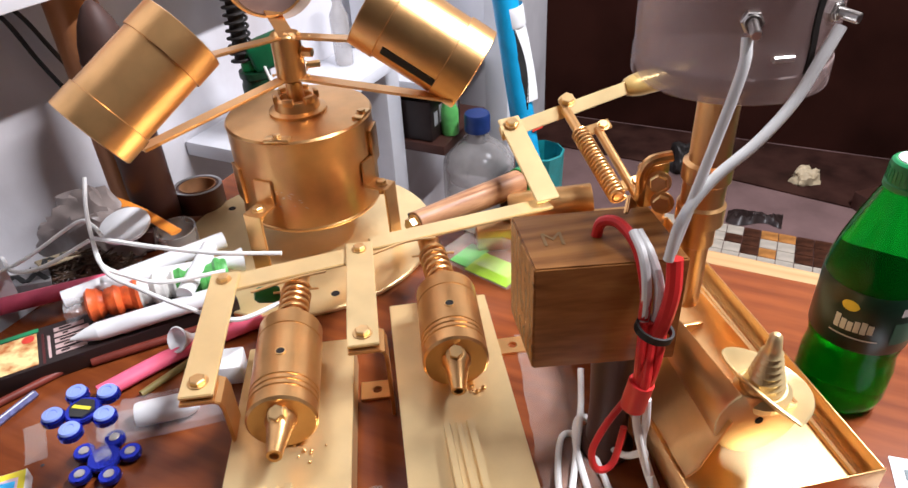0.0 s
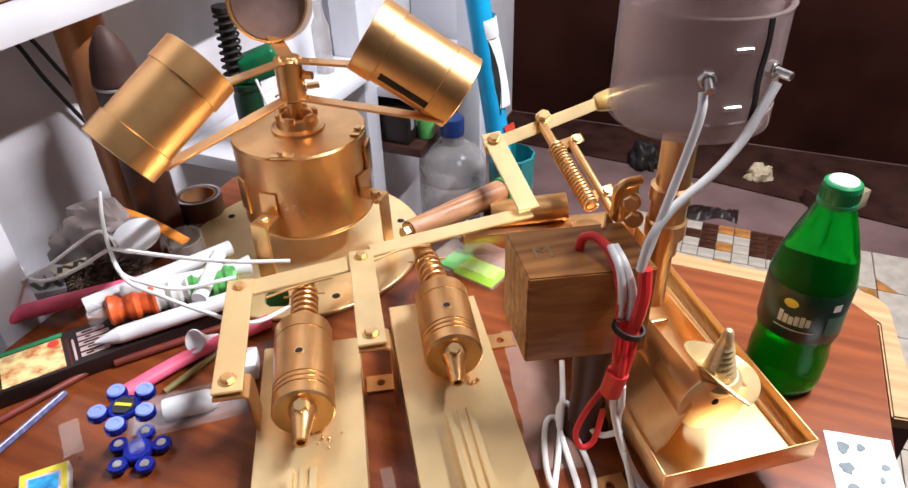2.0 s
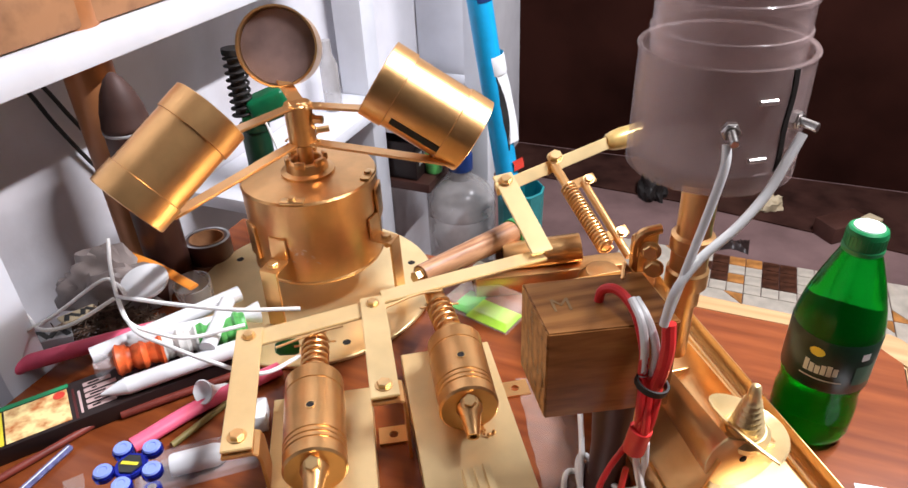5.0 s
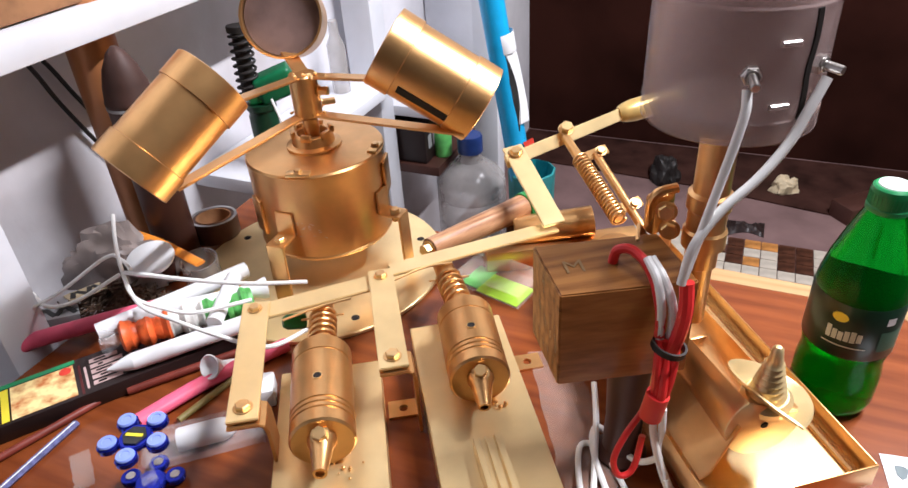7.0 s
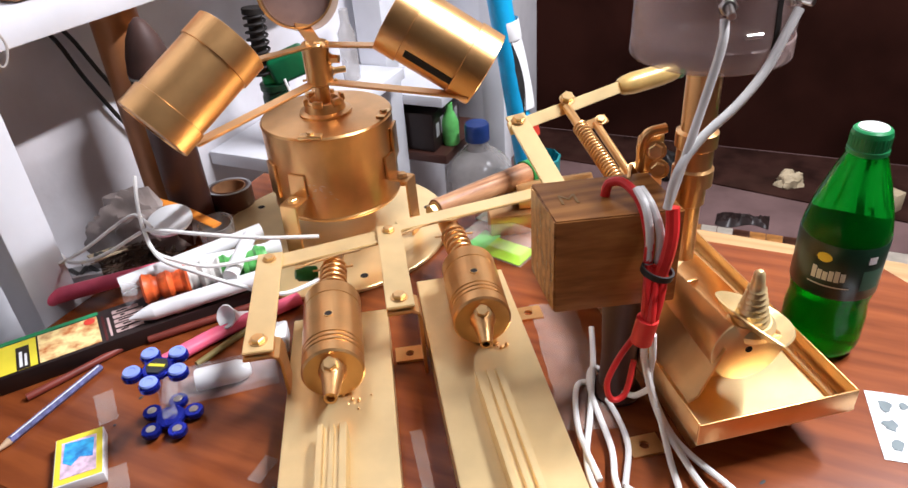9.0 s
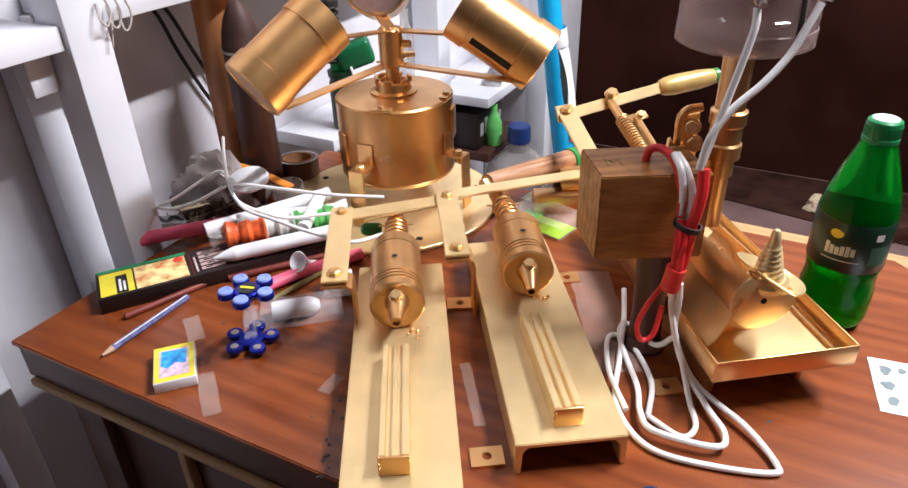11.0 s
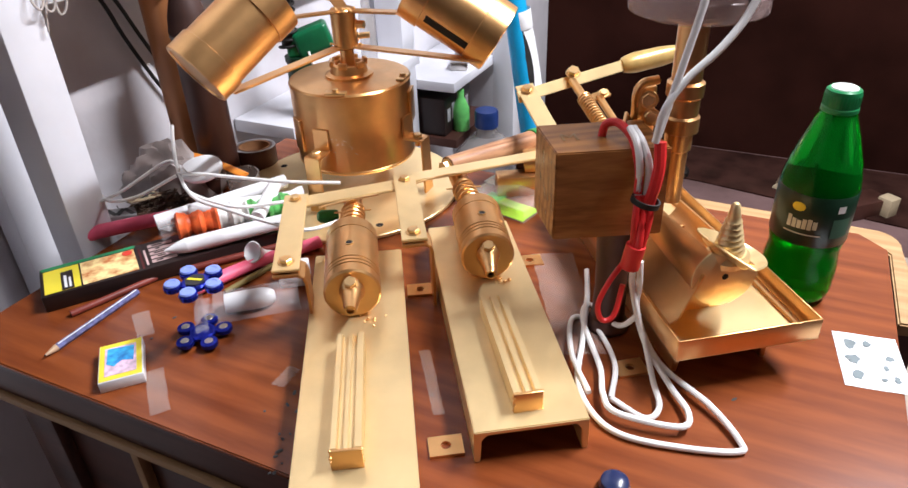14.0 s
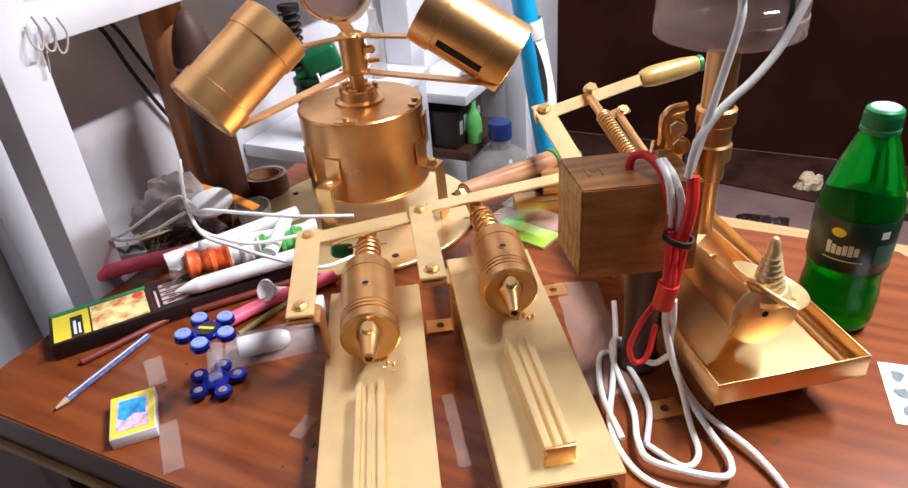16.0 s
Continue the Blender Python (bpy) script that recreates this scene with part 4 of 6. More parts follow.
    # pointed leaf-shaped dish let into the pipe
    lc = (lf + rt) / 2
    ex = (rt - lf).normalized()
    ey = nrm.cross(ex)
    if ey.dot(tp - lc) < 0:
        ey = -ey
    hw, hl, hb = (rt - lf).length / 2, (tp - lc).dot(ey), 0.024
    skew = (tp - lc).dot(ex)
    rim = []
    for k in range(13):
        u = k / 12
        rim.append((hw * (1 - u ** 1.7) + skew * u, hl * u))
    for k in range(1, 12):
        u = 1 - k / 12
        rim.append((-hw * (1 - u ** 1.7) + skew * u, hl * u))
    for k in range(1, 14):
        an = math.pi * k / 14
        rim.append((-hw * math.cos(an), -hb * math.sin(an)))
    bm = B()
    rings = []
    for sc, dz in ((1.0, -0.0016), (1.02, 0.0), (0.985, 0.0008), (0.90, -0.001), (0.74, -0.007), (0.5, -0.011), (0.2, -0.012)):
        rings.append([bm.verts.new(lc + ex * (x * sc) + ey * (y * sc) + nrm * (dz + 0.002)) for x, y in rim])
    for r0, r1 in zip(rings, rings[1:]):
        for k in range(len(rim)):
            j = (k + 1) % len(rim)
            bm.faces.new((r0[k], r0[j], r1[j], r1[k]))
    bm.faces.new(rings[-1])
    part("leaf_dish", bm, GOLD_PALE, t, "pale pointed leaf-shaped dish", sharp=50)
    for k in (0.25, 0.8):
        c = f + (b - f) * k
        bm = B()
        box(bm, (0.05, 0.004, 0.046), Matrix.Translation((c.x, c.y, 0.816)) @ Matrix.Rotation(0.2, 4, "Z"), 0.001)
        part("pipe_support", bm, GOLD, t)
    bm = B()
    strap(bm, [m @ Vector((0.004, 0.10, z1)), m @ Vector((0.012, 0.10, z1 + 0.006)), m @ Vector((0.030, 0.10, z1 + 0.050))], 0.15, 0.002, e)
    part("side_sheet", bm, GOLD, t)
    # cone screw
    c = Vector((0.2545, 0.4175, 0.8665))
    bm = B()
    prof = [(0, 0), (0.0185, 0), (0.0190, 0.006), (0.0155, 0.010)]
    n = 7
    for k in range(n):
        r = 0.0128 - 0.0011 * k
        z = 0.010 + 0.0052 * k
        prof += [(r, z), (r + 0.0012, z + 0.0014), (r - 0.0004, z + 0.0032)]
    prof += [(0.0052, 0.049), (0.0040, 0.058), (0.002, 0.0605), (0, 0.061)]
    lathe(bm, prof, axes(c, Vector((0.2505, 0.4117, 0.928))), 28)
    part("cone_screw", bm, GOLD_PALE, t, "bright ribbed cone screw")
    bm = B()
    rod(bm, c + Vector((0, 0, -0.03)), c, 0.008, seg=14)
    part("cone_stem", bm, GOLD, t)
    # pillar with collars, clamp, jar seat
    P = Matrix.Translation((0.221, 0.500, 0)) @ Matrix.Diagonal((0.82, 0.82, 1, 1))
    bm = B()
    lathe(bm, [(0, 0.885), (0.0125, 0.885), (0.0125, 0.938), (0.0155, 0.940), (0.0155, 0.956), (0.0205, 0.958), (0.0205, 0.972), (0.018, 0.974), (0.018, 0.990), (0.0205, 0.992), (0.0205, 1.004), (0.0165, 1.006), (0.0165, 1.062), (0, 1.062)], P, 32)
    part("pillar", bm, GOLD, t)
    bm = B()
    lathe(bm, [(0, 1.0600), (0.030, 1.0600), (0.031, 1.0615), (0.030, 1.0632), (0, 1.0632)], P, 40)
    part("jar_seat", bm, GOLD, t)
    bm = B()
    box(bm, (0.022, 0.012, 0.034), Matrix.Translation((0.190, 0.520, 0.978)) @ Matrix.Rotation(0.5, 4, "Z"), 0.003)
    tube(bm, [(0.186, 0.518, 0.965), (0.181, 0.514, 0.985), (0.185, 0.512, 0.999), (0.200, 0.514, 1.002)], 0.0042, 10)
    part("clamp", bm, GOLD, t)
    hexbolt(t, (0.192, 0.508, 0.985), axis=(-0.4, -1, 0.2), r=0.0065, h=0.006)
    hexbolt(t, (0.196, 0.508, 0.968), axis=(-0.4, -1, 0.2), r=0.0065, h=0.006)
    bm = B()
    strap(bm, [(0.200, 0.512, 0.955), (0.182, 0.512, 0.950), (0.170, 0.505, 0.970)], 0.02, 0.003, (0.3, 1, 0.2))
    part("clamp_strap", bm, GOLD, t)


tray_unit()


def jar():
    c = Vector((0.2212, 0.500, 1.064))
    P = Matrix.Translation(c)
    t = thing("plastic_jar", c, "cloudy clear plastic jar with two hose fittings on the pillar", "jar")
    bm = B()
    R, H = 0.0566, 0.089
    lathe(bm, [(0, 0), (R - 0.010, 0), (R - 0.003, 0.003), (R, 0.011), (R + 0.0008, 0.030), (R, H - 0.001), (R + 0.0015, H), (R + 0.0005, H + 0.0015), (R - 0.0025, H), (R - 0.003, 0.014), (R - 0.006, 0.006), (R - 0.012, 0.003), (0, 0.003)], P, 72)
    cup = part("outer_cup", bm, HAZE, t)
    bm = B()
    lathe(bm, [(R + 0.0003, 0.004), (R + 0.0014, 0.005), (R + 0.0014, 0.019), (R + 0.0003, 0.020)], P, 72)
    part("base_band", bm, HAZE, cup, "paler cloudy base band")
    bm = B()
    lathe(bm, [(0, 0.006), (0.044, 0.006), (0.0495, 0.012), (0.0495, 0.19), (0.047, 0.19), (0.047, 0.013), (0.043, 0.009), (0, 0.009)], P, 64)
    inner = part("inner_jar", bm, CLEAR, t)
    for k in range(4):
        bm = B()
        z = 0.098 + 0.022 * k
        lathe(bm, [(0.0497, z), (0.0508, z + 0.001), (0.0508, z + 0.004), (0.0497, z + 0.005)], P, 56)
        part("thread_ring", bm, CLEAR, inner)
    for ang, z, d in ((math.atan2(-0.046, -0.009), 0.0505, Vector((-0.15, -1, -0.25))), (math.atan2(-0.043, 0.036), 0.051, Vector((0.62, -0.75, -0.12)))):
        d.normalize()
        w = Vector((math.cos(ang), math.sin(ang), 0))
        q = c + w * R + Vector((0, 0, z))
        bm = B()
        rod(bm, q - w * 0.004, q + w * 0.0015, 0.0062, seg=6)
        rod(bm, q + w * 0.001, q + w * 0.003, 0.0048, seg=20)
        rod(bm, q + w * 0.002, q + w * 0.002 + d * 0.012, 0.0030, seg=16)
        part("hose_fitting", bm, STEEL, t, "chromed hose fitting")
    a0 = -1.40
    for z in (0.031, 0.070):
        bm = B()
        d = Vector((math.cos(a0), math.sin(a0), 0))
        q = c + d * (R + 0.0022) + Vector((0, 0, z))
        s = Vector((-d.y, d.x, 0))
        rod(bm, q - s * 0.008, q + s * 0.004, 0.0018, seg=10)
        part("clip_pin", bm, STEEL, t, "short bright clip pin")
    bm = B()
    pts = []
    for k in range(9):
        a = a0 + 0.27 + 0.014 * math.sin(k * 1.3)
        pts.append(c + Vector((math.cos(a), math.sin(a), 0)) * (R + 0.0012) + Vector((0, 0, 0.020 + 0.0085 * k)))
    strap(bm, pts, 0.0042, 0.0012, (-math.sin(a0 + 0.27), math.cos(a0 + 0.27), 0), 0)
    part("side_slot", bm, DARK_HOLE, t, "dark vertical slot")
    bm = B()
    tube(bm, [(0.2075, 0.440, 1.108), (0.2055, 0.434, 1.090), (0.192, 0.427, 1.035), (0.1795, 0.4215, 0.985)], 0.0031, 12)
    part("hose", bm, PVC, t, "white hose")
    bm = B()
    tube(bm, [(0.2580, 0.447, 1.110), (0.2500, 0.443, 1.094), (0.2384, 0.438, 1.0715), (0.2206, 0.432, 1.051), (0.1982, 0.427, 1.031), (0.1828, 0.4225, 1.008), (0.178, 0.421, 0.980)], 0.0033, 12)
    part("hose", bm, PVC, t, "white hose")


jar()


def white_cable():
    z = TOP + 0.0035
    bm = B()
    tube(bm, [(0.152, 0.535, 0.779), (0.148, 0.50, 0.765), (0.135, 0.44, z), (0.123, 0.385, z), (0.13, 0.342, z), (0.152, 0.315, z), (0.20, 0.30, z), (0.243, 0.295, z), (0.249, 0.305, z + 0.001), (0.235, 0.345, z + 0.004), (0.20, 0.395, z + 0.012), (0.183, 0.425, 0.80), (0.178, 0.415, 0.845), (0.176, 0.414, 0.868)], 0.0029, 10, 10)
    tube(bm, [(0.184, 0.424, 0.80), (0.172, 0.452, z + 0.012), (0.150, 0.497, z + 0.006), (0.140, 0.47, z + 0.004), (0.146, 0.40, z + 0.003), (0.142, 0.36, z + 0.006), (0.15, 0.335, z + 0.007), (0.20, 0.318, z + 0.006), (0.213, 0.335, z + 0.005), (0.205, 0.37, z + 0.006), (0.188, 0.41, 0.78), (0.172, 0.416, 0.84), (0.172, 0.414, 0.866)], 0.0029, 10, 10)
    tube(bm, [(0.130, 0.365, z + 0.003), (0.121, 0.42, z + 0.005), (0.130, 0.48, z), (0.150, 0.47, z + 0.001), (0.162, 0.41, z), (0.150, 0.36, z)], 0.0028, 10, 10)
    tube(bm, [(0.150, 0.36, z), (0.175, 0.335, z), (0.19, 0.345, z + 0.003), (0.192, 0.38, z + 0.004), (0.186, 0.41, 0.79)], 0.0028, 10, 10)
    single("coiled_white_cable", bm, PVC, (0.18, 0.38, TOP), "white round cable lying in loose loops on the table", "cable")


white_cable()


# ---- bottle ----
def bottle():
    P = Matrix.Translation((0.381, 0.530, TOP + 0.001)) @ Matrix.Diagonal((1.02, 1.02, 0.972, 1))
    t = thing("green_drink_bottle", (0.383, 0.528, TOP + 0.001), "green plastic drink bottle, part full, with green cap", "bottle")
    bm = B()
    outer = [(0, 0.004), (0.018, 0.001), (0.028, 0.0), (0.034, 0.006), (0.0362, 0.016), (0.0362, 0.045), (0.0345, 0.058), (0.0345, 0.066), (0.0365, 0.078), (0.0368, 0.14), (0.0355, 0.148), (0.032, 0.165), (0.0255, 0.187), (0.0195, 0.205), (0.0155, 0.216), (0.0145, 0.222)]
    lathe(bm, outer, P, 56)
    part("bottle_body", bm, BOTTLE_GREEN, t)
    bm = B()
    lathe(bm, [(0, 0.006), (0.027, 0.003), (0.033, 0.008), (0.0350, 0.018), (0.0350, 0.045), (0.0332, 0.058), (0.0332, 0.066), (0.0340, 0.070), (0, 0.070)], P, 48)
    part("drink", bm, LIQUID, t, "clear green drink")
    bm = B()
    lathe(bm, [(0.0366, 0.079), (0.0372, 0.080), (0.0374, 0.136), (0.0368, 0.137)], P, 56)
    lab = part("label", bm, BOTTLE_LABEL, t, "dark green wrap label")
    # plain emblem shapes in place of the trade mark
    a0 = math.atan2(-0.60, -0.42)

    def patch(a, z, w, h, m, name, r=0.0380, rows=1):
        bm = B()
        n = 10
        vs = [[bm.verts.new(P @ Vector((r * math.cos(a + (k / n - 0.5) * w / r), r * math.sin(a + (k / n - 0.5) * w / r), z + s * (h / 2 if name != "emblem_dot" else h / 2 * math.sqrt(max(0.02, 1 - (2 * k / n - 1) ** 2)))))) for k in range(n + 1)] for s in (-1, 1)]
        for k in range(n):
            bm.faces.new((vs[0][k], vs[0][k + 1], vs[1][k + 1], vs[1][k]))
        part(name, bm, m, lab)
    pale = mat("pale_label_ink", (0.60, 0.64, 0.54), 0.4)
    for k, (dz, h) in enumerate(((0.004, 0.016), (0.001, 0.011), (0.0, 0.009), (0.003, 0.012), (0.004, 0.014), (0.003, 0.009))):
        patch(a0 - 0.38 + 0.128 * k, 0.1040 + dz * 0.4, 0.0040, 0.6 * h + 0.004, pale, "emblem_bar")
    patch(a0 - 0.02, 0.0935, 0.036, 0.0013, pale, "emblem_line")
    patch(a0 - 0.22, 0.1235, 0.013, 0.010, mat("yellow_label_ink", (0.75, 0.60, 0.04), 0.4), "emblem_dot")
    patch(a0 + 0.85, 0.124, 0.008, 0.008, WHITE_PLASTIC, "emblem_square")
    patch(a0 + 0.95, 0.102, 0.020, 0.022, mat("mid_green_ink", (0.05, 0.14, 0.09), 0.4), "emblem_panel")
    bm = B()
    prof = [(0, 0.2395), (0.0135, 0.2395), (0.0152, 0.238), (0.0158, 0.235), (0.0158, 0.222), (0.0166, 0.221), (0.0166, 0.217), (0.0150, 0.216)]
    lathe(bm, prof, P, 48)
    cap = part("cap", bm, GREEN_CAP, t)
    bm = B()
    lathe(bm, [(0, 0.2405), (0.0115, 0.2405), (0.012, 0.2395), (0, 0.2395)], P, 32)
    part("cap_disc", bm, mat("pale_cap_print", (0.75, 0.80, 0.77), 0.4), cap)
    for i in range(32):
        a = 2 * math.pi * i / 32
        bm = B()
        q = P @ Vector((0.0158 * math.cos(a), 0.0158 * math.sin(a), 0.228))
        box(bm, (0.0009, 0.0012, 0.011), Matrix.Translation(q) @ Matrix.Rotation(a, 4, "Z"))
        part("grip_rib", bm, GREEN_CAP, cap)


bottle()


# ---- small things on the table ----
def sheet(bm, m, x0, x1, y0, y1, z0, h=0.0003):
    box(bm, (x1 - x0, y1 - y0, h), m @ Matrix.Translation(((x0 + x1) / 2, (y0 + y1) / 2, z0 + h / 2)))
    return bm


def matchbox():
    c = Vector((-0.3285, 0.4145, TOP))
    m = Matrix.Translation(c) @ Matrix.Rotation(math.atan2(0.056, -0.0235) - math.pi / 2, 4, "Z")
    t = thing("matchbox", c, "yellow, blue and white cardboard matchbox on the table", "matchbox")
    w, l, h = 0.0415, 0.060, 0.0125
    bm = B()
    box(bm, (w, l, h), m @ Matrix.Translation((0, 0, h / 2 + 0.0002)), 0.0008)
    part("sleeve", bm, WHITE_PLASTIC, t)
    bm = B()
    sheet(bm, m, -w / 2 + 0.001, w / 2 - 0.001, -l / 2 + 0.001, l / 2 - 0.001, h + 0.0003)
    part("yellow_print", bm, YELLOW_INK, t)
    bm = B()
    sheet(bm, m, -w / 2 + 0.006, w / 2 - 0.006, -l / 2 + 0.007, l / 2 - 0.008, h + 0.0008)
    part("pale_panel", bm, ROSE_INK, t)
    bm = B()
    prism(bm, [(-0.013, -0.004), (-0.006, -0.010), (0.001, -0.002), (0.012, -0.006), (0.013, 0.018), (-0.012, 0.020)], h + 0.0013, h + 0.0016, m)
    part("blue_picture", bm, BLUE_INK, t)


matchbox()


def pencil(name, p, q, r, m, label, tip=True):
    p, q = Vector(p), Vector(q)
    d = (q - p).normalized()
    t = thing(name, (p + q) / 2 - Vector((0, 0, r)), label, "pencil")
    bm = B()
    lathe(bm, [(0, 0), (r * 0.9, 0), (r, 0.001), (r, (q - p).length - 0.016), (0, (q - p).length - 0.0155)], axes(q, p), 6 if tip else 14)
    part("barrel", bm, m, t)
    if tip:
        bm = B()
        lathe(bm, [(r, 0), (0.0012, 0.0135), (0, 0.014)], axes(p + d * 0.016, p), 16)
        part("sharpened_tip", bm, PENCIL_WOOD, t, "bare wood tip")
        bm = B()
        lathe(bm, [(0.0014, 0.0), (0.0, 0.004)], axes(p + d * 0.0035, p), 10)
        part("lead", bm, DARK_INK, t)
        for k in (0.6,):
            bm = B()
            s = d.cross(Vector((0, 0, 1))) * r * 0.45 * k + Vector((0, 0, r * 0.93))
            rod(bm, p + d * 0.018 + s, q - d * 0.002 + s, 0.0007, seg=6)
            part("stripe", bm, WHITE_PLASTIC, t)


pencil("pencil", (-0.419, 0.431, TOP + 0.004), (-0.367, 0.545, TOP + 0.004), 0.0040, PENCIL_BLUE, "blue-grey striped wooden pencil, sharpened")
pencil("red_stick", (-0.437, 0.492, TOP + 0.004), (-0.355, 0.575, TOP + 0.004), 0.0038, RED_STICK, "dark red thin wooden stick", tip=False)


def spinner(name, c, tilt, yaw, m_body, m_cap, label, with_plate):
    """A five-armed spinner: hub, arms and a capped bearing at each arm."""
    t = thing(name, c, label, "fidget spinner", "fidget spinners")
    M = Matrix.Translation(c) @ Matrix.Rotation(tilt, 4, "X") @ Matrix.Rotation(yaw, 4, "Z")
    bm = B()
    lathe(bm, [(0, -0.003), (0.0125, -0.003), (0.014, -0.0015), (0.014, 0.0015), (0.0125, 0.003), (0, 0.003)], M, 32)
    part("hub", bm, m_body, t)
    if with_plate:
        bm = B()
        prism(bm, [(0.0105 * math.cos(a), 0.0105 * math.sin(a)) for a in [2 * math.pi * i / 6 for i in range(6)]], 0.0032, 0.0045, M)
        part("hub_plate", bm, DARK_INK, t, "black hexagonal hub plate")
        bm = B()
        box(bm, (0.015, 0.0032, 0.0004), M @ Matrix.Rotation(-yaw - 0.15, 4, "Z") @ Matrix.Translation((0, 0, 0.0048)))
        part("emblem_bar", bm, YELLOW_INK, t, "yellow printed bar")
    for k in range(5):
        A = M @ Matrix.Rotation(2 * math.pi * k / 5, 4, "Z")
        bm = B()
        box(bm, (0.014, 0.0085, 0.005), A @ Matrix.Translation((0.0155, 0, 0)), 0.0015)
        arm = part("arm", bm, m_body, t)
        bm = B()
        lathe(bm, [(0, -0.003), (0.0082, -0.003), (0.009, -0.002), (0.009, 0.002), (0.0082, 0.003), (0, 0.003)], A @ Matrix.Translation((0.0215, 0, 0)), 24)
        part("bearing_ring", bm, m_body, arm)
        bm = B()
        lathe(bm, [(0, 0.0032), (0.0074, 0.0032), (0.0078, 0.0042), (0.007, 0.0058), (0.004, 0.006), (0.0035, 0.0054), (0, 0.0054)] if with_plate else [(0, 0.0032), (0.0045, 0.0032), (0.004, 0.0038), (0, 0.0038)], A @ Matrix.Translation((0.0215, 0, 0)), 24)
        part("cap", bm, m_cap, arm)
    return t


spinner("fidget_spinner", (-0.262, 0.462, TOP + 0.0075), 0.0, 0.3, BLUE_METAL, STEEL, "plated dark blue five-armed fidget spinner lying flat", False)
top_sp = spinner("fidget_spinner", (-0.2495, 0.450, 0.829), 0.0, 0.95, BLUE_METAL, LILAC, "blue five-armed fidget spinner with lilac caps on a clear stem", True)
bm = B()
lathe(bm, [(0, 0), (0.007, 0), (0.006, 0.02), (0.0045, 0.06), (0.0045, 0.068), (0, 0.068)], axes((-0.262, 0.462, TOP + 0.011), (-0.2495, 0.450, 0.829)), 20)
part("stem", bm, POLY, top_sp, "clear plastic stem")


def bagged_capsule():
    t = thing("bagged_white_bottle", (-0.225, 0.515, TOP), "small white plastic bottle in a clear crinkled bag", "bag")
    m = Matrix.Translation((-0.222, 0.516, TOP + 0.011)) @ Matrix.Rotation(0.28, 4, "Z")
    bm = B()
    lathe(bm, [(0, -0.030), (0.0105, -0.030), (0.0115, -0.027), (0.0115, 0.012), (0.009, 0.020), (0.006, 0.024), (0.0, 0.025)], m @ Matrix.Rotation(math.pi / 2, 4, "Y"), 28)
    part("bottle", bm, WHITE_PLASTIC, t)
    bm = B()
    n = 22
    top, low = [], []
    for i in range(n + 1):
        for j in range(9):
            x, y = -0.062 + 0.112 * i / n, -0.021 + 0.042 * j / 8
            bulge = max(0, 1 - (2 * j / 8 - 1) ** 2) ** 0.5 * (0.0145 if 3 < i < n - 2 else 0.005)
            wob = 0.0022 * noise.noise(Vector((x * 90, y * 90, 3)))
            top.append(bm.verts.new(m @ Vector((x, y, bulge + wob - 0.002))))
            low.append(bm.verts.new(m @ Vector((x, y, -0.0103))))
    for i in range(n):
        for j in range(8):
            k = i * 9 + j
            bm.faces.new((top[k], top[k + 9], top[k + 10], top[k + 1]))
            bm.faces.new((low[k], low[k + 1], low[k + 10], low[k + 9]))
    part("bag_film", bm, POLY, t)


bagged_capsule()


def tape_strip(pts, w, label="strip of clear tape stuck on the table top"):
    p, q = [Vector((*x, TOP + 0.0004)) for x in pts]
    bm = B()
    n = 24
    d = (q - p).normalized()
    s = d.cross(Vector((0, 0, 1)))
    rows = [[bm.verts.new(p + (q - p) * i / n + s * (k * w / 2 + random.uniform(-1, 1) * w * 0.05) + Vector((0, 0, 0.0003 + random.uniform(0, 0.0005)))) for k in (-1, 0, 1)] for i in range(n + 1)]
    for a, b in zip(rows, rows[1:]):
        for k in (0, 1):
            bm.faces.new((a[k], a[k + 1], b[k + 1], b[k]))
    single("tape_strip", bm, TAPE, p, label, "tape", "clear tape strips")


tape_strip(((-0.350, 0.508), (-0.326, 0.466)), 0.018)
tape_strip(((-0.297, 0.412), (-0.268, 0.352)), 0.018)
tape_strip(((-0.166, 0.386), (-0.155, 0.412)), 0.014)
tape_strip(((-0.026, 0.435), (-0.008, 0.345)), 0.011)


def table_marks():
    bm = B()
    rng = random.Random(8)
    for k in range(26):
        q = ab(rng.uniform(0.05, 0.80), rng.uniform(0.03, 0.30), TOP + 0.0003)
        if rng.random() < 0.5:
            q = Vector((-0.145 + rng.gauss(0, 0.006), 0.33 + rng.uniform(-0.05, 0.05), TOP + 0.0003))
        r = rng.uniform(0.0007, 0.002)
        lathe(bm, [(0, 0), (r, 0), (r * 0.8, 0.0002), (0, 0.0002)], Matrix.Translation(q) @ Matrix.Rotation(rng.uniform(0, 3), 4, "Z") @ Matrix.Diagonal((rng.uniform(1, 2.6), 1, 1, 1)), 9)
    single("ink_specks", bm, DARK_INK, (-0.15, 0.33, TOP), "small dark ink specks on the varnished table top", "specks", kind="stuff")


table_marks()


